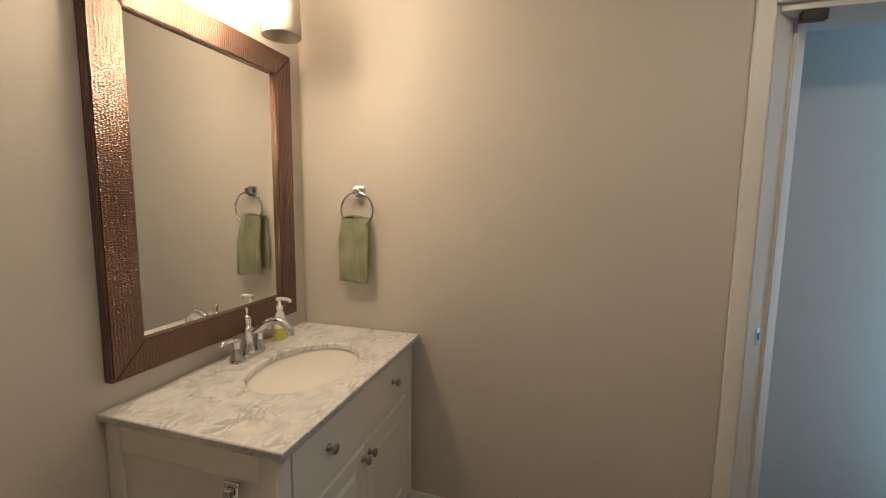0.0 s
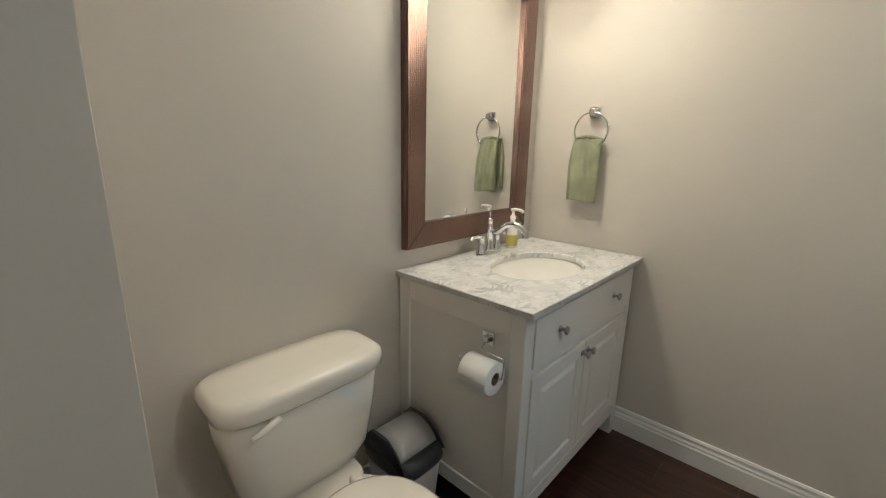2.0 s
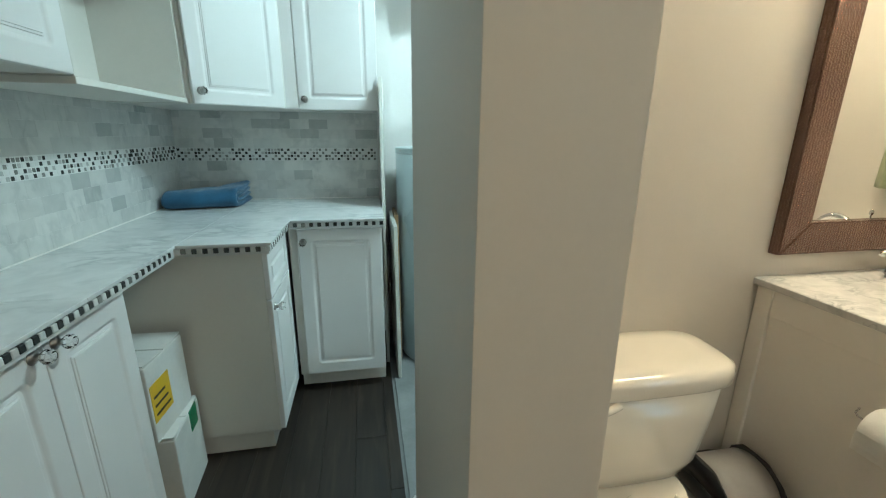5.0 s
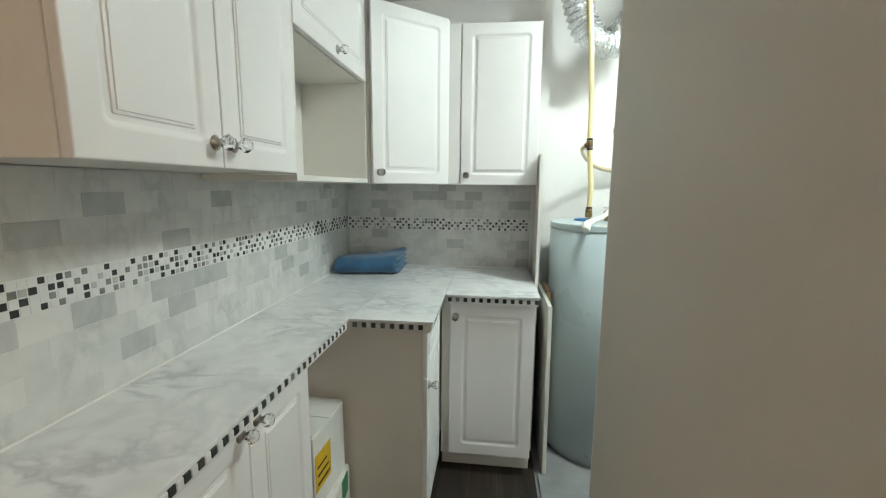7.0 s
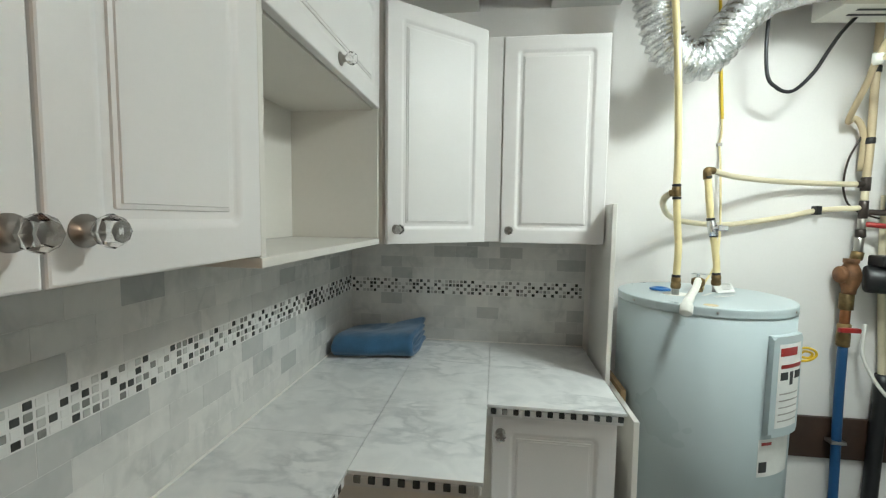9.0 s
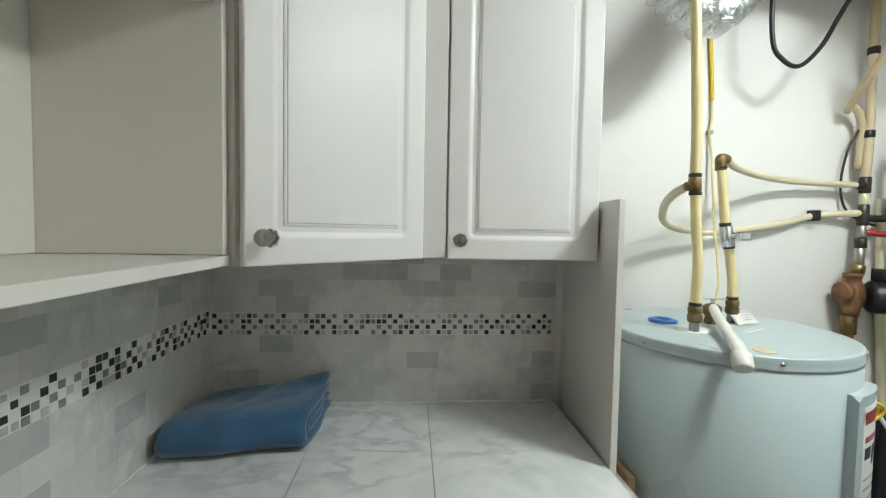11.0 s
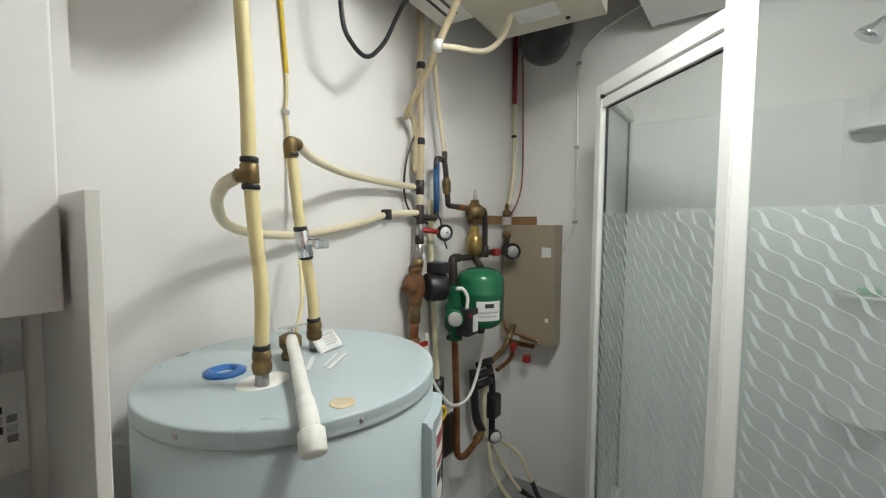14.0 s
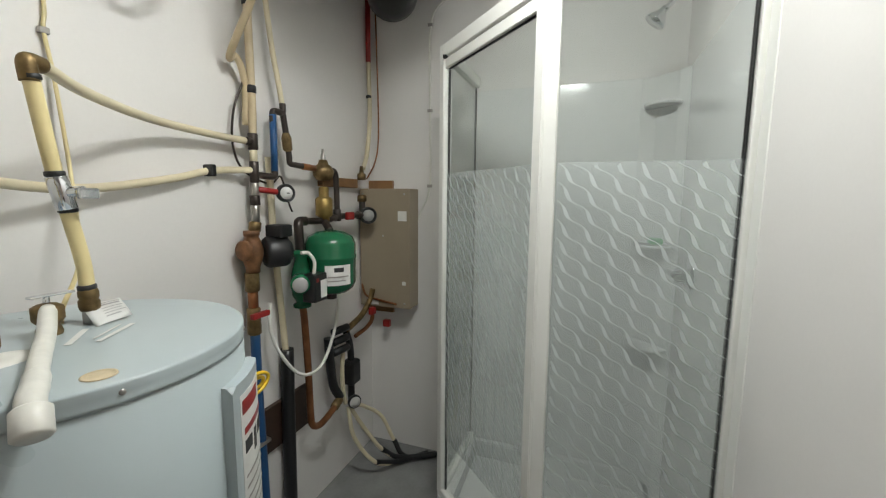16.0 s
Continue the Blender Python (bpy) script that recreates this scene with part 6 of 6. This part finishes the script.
# ---- shower ----
C1, C2, C3, ZT = Vector((-0.42, 1.03, 0)), Vector((-0.852, 0.585, 0)), Vector((-0.852, 0.108, 0)), 2.045
shower = thing("shower_enclosure", (-0.4, 0.55, 0), "neo-angle shower enclosure with wave-printed glass and white frame", "shower")
foot = [(XF - 0.002, 0.108), (-0.868, 0.108), (-0.868, 0.585), (-0.43, 1.052), (XF - 0.002, 1.052)]
def prism(plan, z0, z1, bevel=0.0):
    bm = bmesh.new()
    lo, hi = [bm.verts.new((x, y, z0)) for x, y in plan], [bm.verts.new((x, y, z1)) for x, y in plan]
    bm.faces.new(lo[::-1])
    bm.faces.new(hi)
    for i in range(len(plan)):
        j = (i + 1) % len(plan)
        bm.faces.new((lo[i], lo[j], hi[j], hi[i]))
    bmesh.ops.recalc_face_normals(bm, faces=bm.faces[:])
    if bevel:
        bmesh.ops.bevel(bm, geom=bm.edges[:], offset=bevel, segments=3, affect="EDGES")
    return bm


tray = prism(foot, 0.0, 0.06, 0.0)
cen = Vector((-0.36, 0.52))
for a, b in zip(foot, foot[1:] + foot[:1]):
    ia, ib = [tuple(Vector(p) + (cen - Vector(p)).normalized() * 0.075) for p in (a, b)]
    join(tray, prism([a, b, ib, ia], 0.055, 0.145, 0.006))
part("tray", tray, ACRYLIC, shower, "white acrylic shower tray")
part("drain", lathe([(0, 0), (0.04, 0), (0.042, 0.003), (0, 0.004)], (-0.35, 0.52, 0.06), 24), CHROME, shower)
part("surround", box_bm((XF - 0.014, 0.104 + 0.02, 0.14), (XF - 0.002, 1.028, 1.98), 0.003), ACRYLIC, shower, "white acrylic wall panel")
part("surround", box_bm((-0.84, 0.106, 0.14), (XF - 0.014, 0.118, 1.98), 0.003), ACRYLIC, shower, "white acrylic wall panel")
part("corner_cove", prism([(XF - 0.015, 0.119), (XF - 0.17, 0.119), (XF - 0.12, 0.15), (XF - 0.05, 0.22), (XF - 0.015, 0.28)], 0.145, 1.975, 0.0), ACRYLIC, shower)
for z, k in ((1.84, 0.7), (1.25, 0.8), (0.80, 0.8)):
    part("shelf", lofted([(z, -0.02, 0.20, 0.125 * k, 0.11 * k, 0.10 * k, 2.2), (z + 0.004, -0.02, 0.20, 0.13 * k, 0.115 * k, 0.105 * k, 2.2), (z + 0.011, -0.02, 0.20, 0.13 * k, 0.115 * k, 0.105 * k, 2.2)], 32), ACRYLIC, shower, "moulded corner shelf")
part("soap_bar", box_bm((-0.08, 0.17, 1.262), (-0.01, 0.225, 1.288), 0.01, 3), surface("green_soap", (0.12, 0.42, 0.2), 0.4, var=0.1), shower, "green bar of soap")
vp = part("mixer_plate", lathe([(0, 0), (0.075, 0), (0.07, 0.008), (0.03, 0.016), (0.028, 0.05), (0, 0.052)], (-0.36, 0.119, 1.18), 32, (0, 1, 0)), CHROME, shower, "round chrome mixer plate")
part("mixer_lever", tube([(-0.36, 0.17, 1.18), (-0.31, 0.18, 1.185), (-0.26, 0.185, 1.18)], 0.009, 10), CHROME, vp)
part("spray_arm", tube([(-0.30, 0.119, 2.16), (-0.30, 0.17, 2.17), (-0.30, 0.22, 2.15), (-0.30, 0.26, 2.11)], 0.009, 12), CHROME, shower)
part("spray_head", lathe([(0, 0), (0.012, 0), (0.016, 0.02), (0.035, 0.045), (0.038, 0.058), (0, 0.060)], (-0.30, 0.25, 2.125), 24, (0, 0.75, -1)), CHROME, shower, "chrome shower head")


def bar(p, q, z0, z1, w, out=0.0):
    """An upright or level frame piece between plan points p and q, w thick."""
    d = (q - p).normalized()
    n = Vector((-d.y, d.x, 0)) * w / 2
    return prism([(v.x, v.y) for v in (p - n, q - n, q + n, p + n)], z0, z1, 0.003)


C0 = Vector((XF - 0.016, 1.03, 0))
runs = [(C0, C1), (C1, C2), (C2, C3)]
for i, (p, q) in enumerate(runs):
    d = (q - p).normalized()
    if i < 2:
        part("top_rail", bar(p, q, ZT - 0.05, ZT, 0.034), ALU, shower)
    part("bottom_rail", bar(p, q, 0.145, 0.175, 0.034), ALU, shower)
    a, b = p + d * 0.018, q - d * (0.022 if i < 2 else 0.006)
    part("pane", bar(a, b, 0.165, ZT - 0.03 if i < 2 else ZT, 0.006), PANE, shower, "clear glass pane").visible_shadow = False
part("post", bar(C1 + Vector((0.014, 0.014, 0)), C1 - Vector((0.014, 0.014, 0)), 0.145, ZT, 0.036), ALU, shower, "white corner post")
dd = (C1 - C2).normalized()
part("post", bar(C2 + dd * 0.034, C2 - dd * 0.004, 0.145, ZT + 0.02, 0.046), ALU, shower, "wide white corner post")
part("post", bar(C2 + Vector((0, 0.010, 0)), C2 - Vector((0, 0.028, 0)), 0.145, ZT + 0.02, 0.036), ALU, shower, "wide white corner post")
part("inner_rail", bar(C1 + (C2 - C1) * 0.03, C2 + (C1 - C2) * 0.05, ZT - 0.095, ZT - 0.056, 0.026), ALU, shower)
part("roller", box_bm((-0.456, 1.012, ZT - 0.058), (-0.440, 1.03, ZT - 0.045), 0.002), BLACK, shower)
part("wall_channel", box_bm((-0.872, 0.1045, 0.145), (-0.834, 0.125, ZT), 0.003), ALU, shower)
part("wall_trim", box_bm((-0.93, 0.1045, 0.0), (-0.872, 0.112, 2.12), 0.003), ALU, shower, "white plastic trim strip")
part("seal", bar(C3 + Vector((0, 0.019, 0)), C3 + Vector((0, 0.027, 0)), 0.17, ZT, 0.013), RUBBER, shower, "black rubber seal")
for p in (C1 + (C2 - C1).normalized() * 0.034,):
    part("seal", bar(p, p + (C2 - C1).normalized() * 0.004, 0.18, ZT - 0.1, 0.010), RUBBER, shower, "black rubber seal")
part("seal", bar(C0 + Vector((-0.012, 0, 0)), C0 + Vector((-0.018, 0, 0)), 0.18, ZT - 0.05, 0.010), RUBBER, shower, "black rubber seal")
part("seal", bar(C1 + (C2 - C1) * 0.05, C2 + (C1 - C2) * 0.07, ZT - 0.099, ZT - 0.095, 0.010), RUBBER, shower, "black rubber seal")


def wave_print(p, q, z0, z1, side):
    """Printed ribbons of crescents that run down the pane at a slant, and the faint frosting between them."""
    d = (q - p).normalized()
    n = Vector((-d.y, d.x, 0)) * side
    length = (q - p).length
    film = bmesh.new()
    vs = [film.verts.new(p + d * u * length + n * 0.0045 + Vector((0, 0, z))) for u, z in ((0, z0), (1, z0), (1, z1), (0, z1))]
    film.faces.new(vs)
    bm = bmesh.new()
    pitch, wave, step = 0.049, 0.062, 0.0036
    drop_all = z1 - z0
    for k in range(-int(drop_all / pitch) - 3, int(length / pitch) + 3):
        prev = None
        for i in range(-4, int(drop_all / step) + 5):
            drop = i * step
            ph = 2 * math.pi * (drop - 0.013 * k) / wave
            off, half = 0.0060 * math.sin(ph), (0.0013 + 0.0047 * max(0.0, -math.cos(ph - 0.35)) ** 0.8) * (1.0 - 0.4 * max(0.0, drop) / drop_all)
            ends = []
            for h in (off - half, off + half):
                ends.append((k * pitch + drop * 0.97 + h * 0.7, z1 - drop + h * 0.7))
            if min(e[0] for e in ends) < 0.004 or max(e[0] for e in ends) > length - 0.004 or max(e[1] for e in ends) > z1 or min(e[1] for e in ends) < z0:
                prev = None
                continue
            row = [bm.verts.new(p + d * u + n * 0.0052 + Vector((0, 0, z))) for u, z in ends]
            if prev:
                bm.faces.new((prev[0], prev[1], row[1], row[0]))
            prev = row
    return film, bm


for i, (p, q) in enumerate(runs):
    d = (q - p).normalized()
    film, waves = wave_print(p + d * 0.03, q - d * (0.03 if i < 2 else 0.004), 0.42 if i < 2 else 0.30, 1.548, -1)
    fo = part("frosted_band", film, FILM, shower, "frosted printed band")
    fo.visible_shadow = False
    wo = part("wave_print", waves, WAVE, fo, "white wave print")
    wo["kind"] = "stuff"
    wo.visible_shadow = False

# dome lamps on the laundry and bathroom ceilings
for (lx, ly), k, dm in (((-1.29, 0.66), 1.04, DOME_LIT), ((-1.15, -1.95), 1.0, DOME_WARM)):
    dome = thing("ceiling_light", (lx, ly, ZC), "white glass dome lamp on the ceiling", "ceiling lamp", "ceiling lamps")
    part("dome", lathe([(0, -0.085 * k), (0.05 * k, -0.08 * k), (0.10 * k, -0.062 * k), (0.135 * k, -0.035 * k), (0.15 * k, -0.012), (0.15 * k, -0.01), (0, -0.01)], (lx, ly, ZC), 36), dm, dome, "glowing glass dome")
    part("rim", lathe([(0.15 * k, -0.012), (0.16 * k, -0.014), (0.165 * k, -0.006), (0.16 * k, -0.0005), (0, -0.0005)], (lx, ly, ZC), 36), ALU, dome)


# ---- floors and tiles, piece by piece ----
def shared(name, bm, material):
    return mesh_of(name, bm, material)


def place(name, mesh, parent, at):
    ob = new(name, mesh)
    ob.parent = parent
    ob.location = at
    return ob


def plank_floor(parent, x0, x1, y0, y1, w, length, material, seed):
    rnd = random.Random(seed)
    cache = {}
    x = x0
    while x < x1 - 1e-4:
        ww = min(w, x1 - x)
        y = y0 - rnd.random() * length * 0.8
        while y < y1 - 1e-4:
            a, b = max(y, y0), min(y + length, y1)
            if b - a > 0.02:
                key = (round(ww, 3), round(b - a, 3))
                if key not in cache:
                    cache[key] = shared("plank", box_bm((0.0004, 0.0004, -0.012), (ww - 0.0004, b - a - 0.0004, 0.0), 0.0006, 1), material)
                place("plank", cache[key], parent, (x, a, 0))
            y += length
        x += w


plank_floor(floor, -1.955, 0.0, -2.8, 0.0, 0.125, 1.22, BATH_WOOD, 1)
plank_floor(floor, XL, -1.955, -2.8, YT, 0.1331, 1.22, LAUN_WOOD, 2)


def back_tile_mesh(w, h, material, t=0.008, e=0.0003):
    return shared("tile", box_bm((0, -t, 0), (w, 0, h), e, 1), material)


def left_tile_mesh(w, h, material, t=0.008, e=0.0003):
    return shared("tile", box_bm((0, 0, 0), (t, w, h), e, 1), material)


RUN_B, RUN_L = (XL + 0.010, -1.972), (-1.10, YT - 0.010)
splash_b = setting("wall_splash_back", (XL + 0.004, YT - 0.0095, 0.902), (-1.972, YT - 0.0005, 1.388), GROUT, "grout bed of the marble subway splash on the back wall")
splash_l = setting("wall_splash_left", (XL + 0.0005, -1.10, 0.902), (XL + 0.0095, YT - 0.0096, 1.41), GROUT, "grout bed of the marble subway splash on the left wall")
G, TW, TH = 0.0008, 0.1015, 0.0516
BAND = {splash_b.name: 1.1205, splash_l.name: 1.131}
CELL, SQ = 0.0174, 0.0146
rnd = random.Random(11)
meshes = {}
for wall, (u0, u1), mk, top_z in ((splash_b, RUN_B, back_tile_mesh, 1.386), (splash_l, RUN_L, left_tile_mesh, 1.41)):
    low = (BAND[wall.name] - 0.9035) / 4
    high = BAND[wall.name] + 4 * CELL + 0.0015
    for ri, (z, tall) in enumerate([(0.9035 + low * k, low) for k in range(4)] + [(high + 0.0525 * k, 0.0525) for k in range(5)]):
        h = min(tall - G, top_z - z)
        if h < 0.012:
            continue
        u = u0 - (TW / 2 if ri % 2 else 0) - 0.01
        while u < u1 - 0.006:
            a, b = max(u, u0), min(u + TW, u1)
            if b - a > 0.008:
                key = (wall.name, round(b - a, 3), round(h, 3))
                if key not in meshes:
                    meshes[key] = mk(b - a, h, TILE)
                place("tile", meshes[key], wall, (a, YT - 0.002, z) if wall is splash_b else (XL + 0.002, a, z))
            u += TW + G

# mosaic band: four rows of small squares, dark ones in broken diamonds
DIAMONDS = ("0101", "1010", "0100", "0010", "1001", "0110", "1011", "0101", "0010", "1101", "0100", "1010")
mos = {}
for wall, (u0, u1), mk in ((splash_b, RUN_B, back_tile_mesh), (splash_l, RUN_L, left_tile_mesh)):
    for kind_, m_ in (("light", MOSAIC_LIGHT), ("mid", MOSAIC_MID), ("dark", MOSAIC_DARK), ("pale", MOSAIC_PALE)):
        mos[wall.name, kind_] = mk(SQ, SQ, m_, 0.0082, 0.0012) if kind_ == "light" else mk(SQ, SQ, m_, 0.0085, 0.0018)
    n = int((u1 - u0) / CELL)
    rest = {"light": bmesh.new(), "mid": bmesh.new(), "dark": bmesh.new(), "pale": bmesh.new()}
    for c in range(n):
        for r in range(4):
            roll_ = rnd.random()
            if DIAMONDS[c % 12][r] == "1":
                kind_ = "dark" if roll_ < 0.60 else ("mid" if roll_ < 0.88 else "pale")
            else:
                kind_ = "pale" if roll_ < 0.16 else ("mid" if roll_ < 0.20 else "light")
            u, z = u0 + c * CELL + 0.001, BAND[wall.name] + r * CELL
            at = (u, YT - 0.002, z + 0.001) if wall is splash_b else (XL + 0.002, u, z + 0.001)
            if wall is splash_b or -0.20 < u < 0.92:
                place("mosaic_tile", mos[wall.name, kind_], wall, at)
            else:
                box_bm(at, (at[0] + 0.0085, at[1] + SQ, at[2] + SQ), bm=rest[kind_])
    for kind_, m_ in (("light", MOSAIC_LIGHT), ("mid", MOSAIC_MID), ("dark", MOSAIC_DARK), ("pale", MOSAIC_PALE)):
        if len(rest[kind_].verts):
            o = new("mosaic_rest", mesh_of("mosaic_rest", rest[kind_], m_))
            o.parent = wall
            o["kind"] = "stuff"

# checkered edge strip of the counter
E0, EH = 0.867, 0.0180
edge_meshes = {}
for kind_, m_ in (("light", MOSAIC_LIGHT), ("dark", MOSAIC_DARK), ("mid", MOSAIC_MID)):
    edge_meshes["y", kind_] = shared("edge_tile", box_bm((0, -0.007, 0), (CELL - 0.0008, 0, EH), 0.0015, 1), m_)
    edge_meshes["x", kind_] = shared("edge_tile", box_bm((0, 0, 0), (0.007, CELL - 0.0008, EH), 0.0015, 1), m_)


def edge_run(axis, fixed, a, b):
    for c in range(int((b - a) / CELL)):
        kind_ = ("dark" if rnd.random() < 0.8 else "mid") if c % 2 else "light"
        u = a + c * CELL
        at = (u, fixed, E0) if axis == "y" else (fixed, u, E0)
        place("edge_tile", edge_meshes[axis, kind_], counter, Vector(at) - ORG[counter])


edge_run("x", -2.712, -0.62, 0.522)
edge_run("y", 0.530, -2.706, -2.400)
edge_run("x", -2.402, 0.524, 0.912)
edge_run("y", 0.918, -2.396, -1.975)
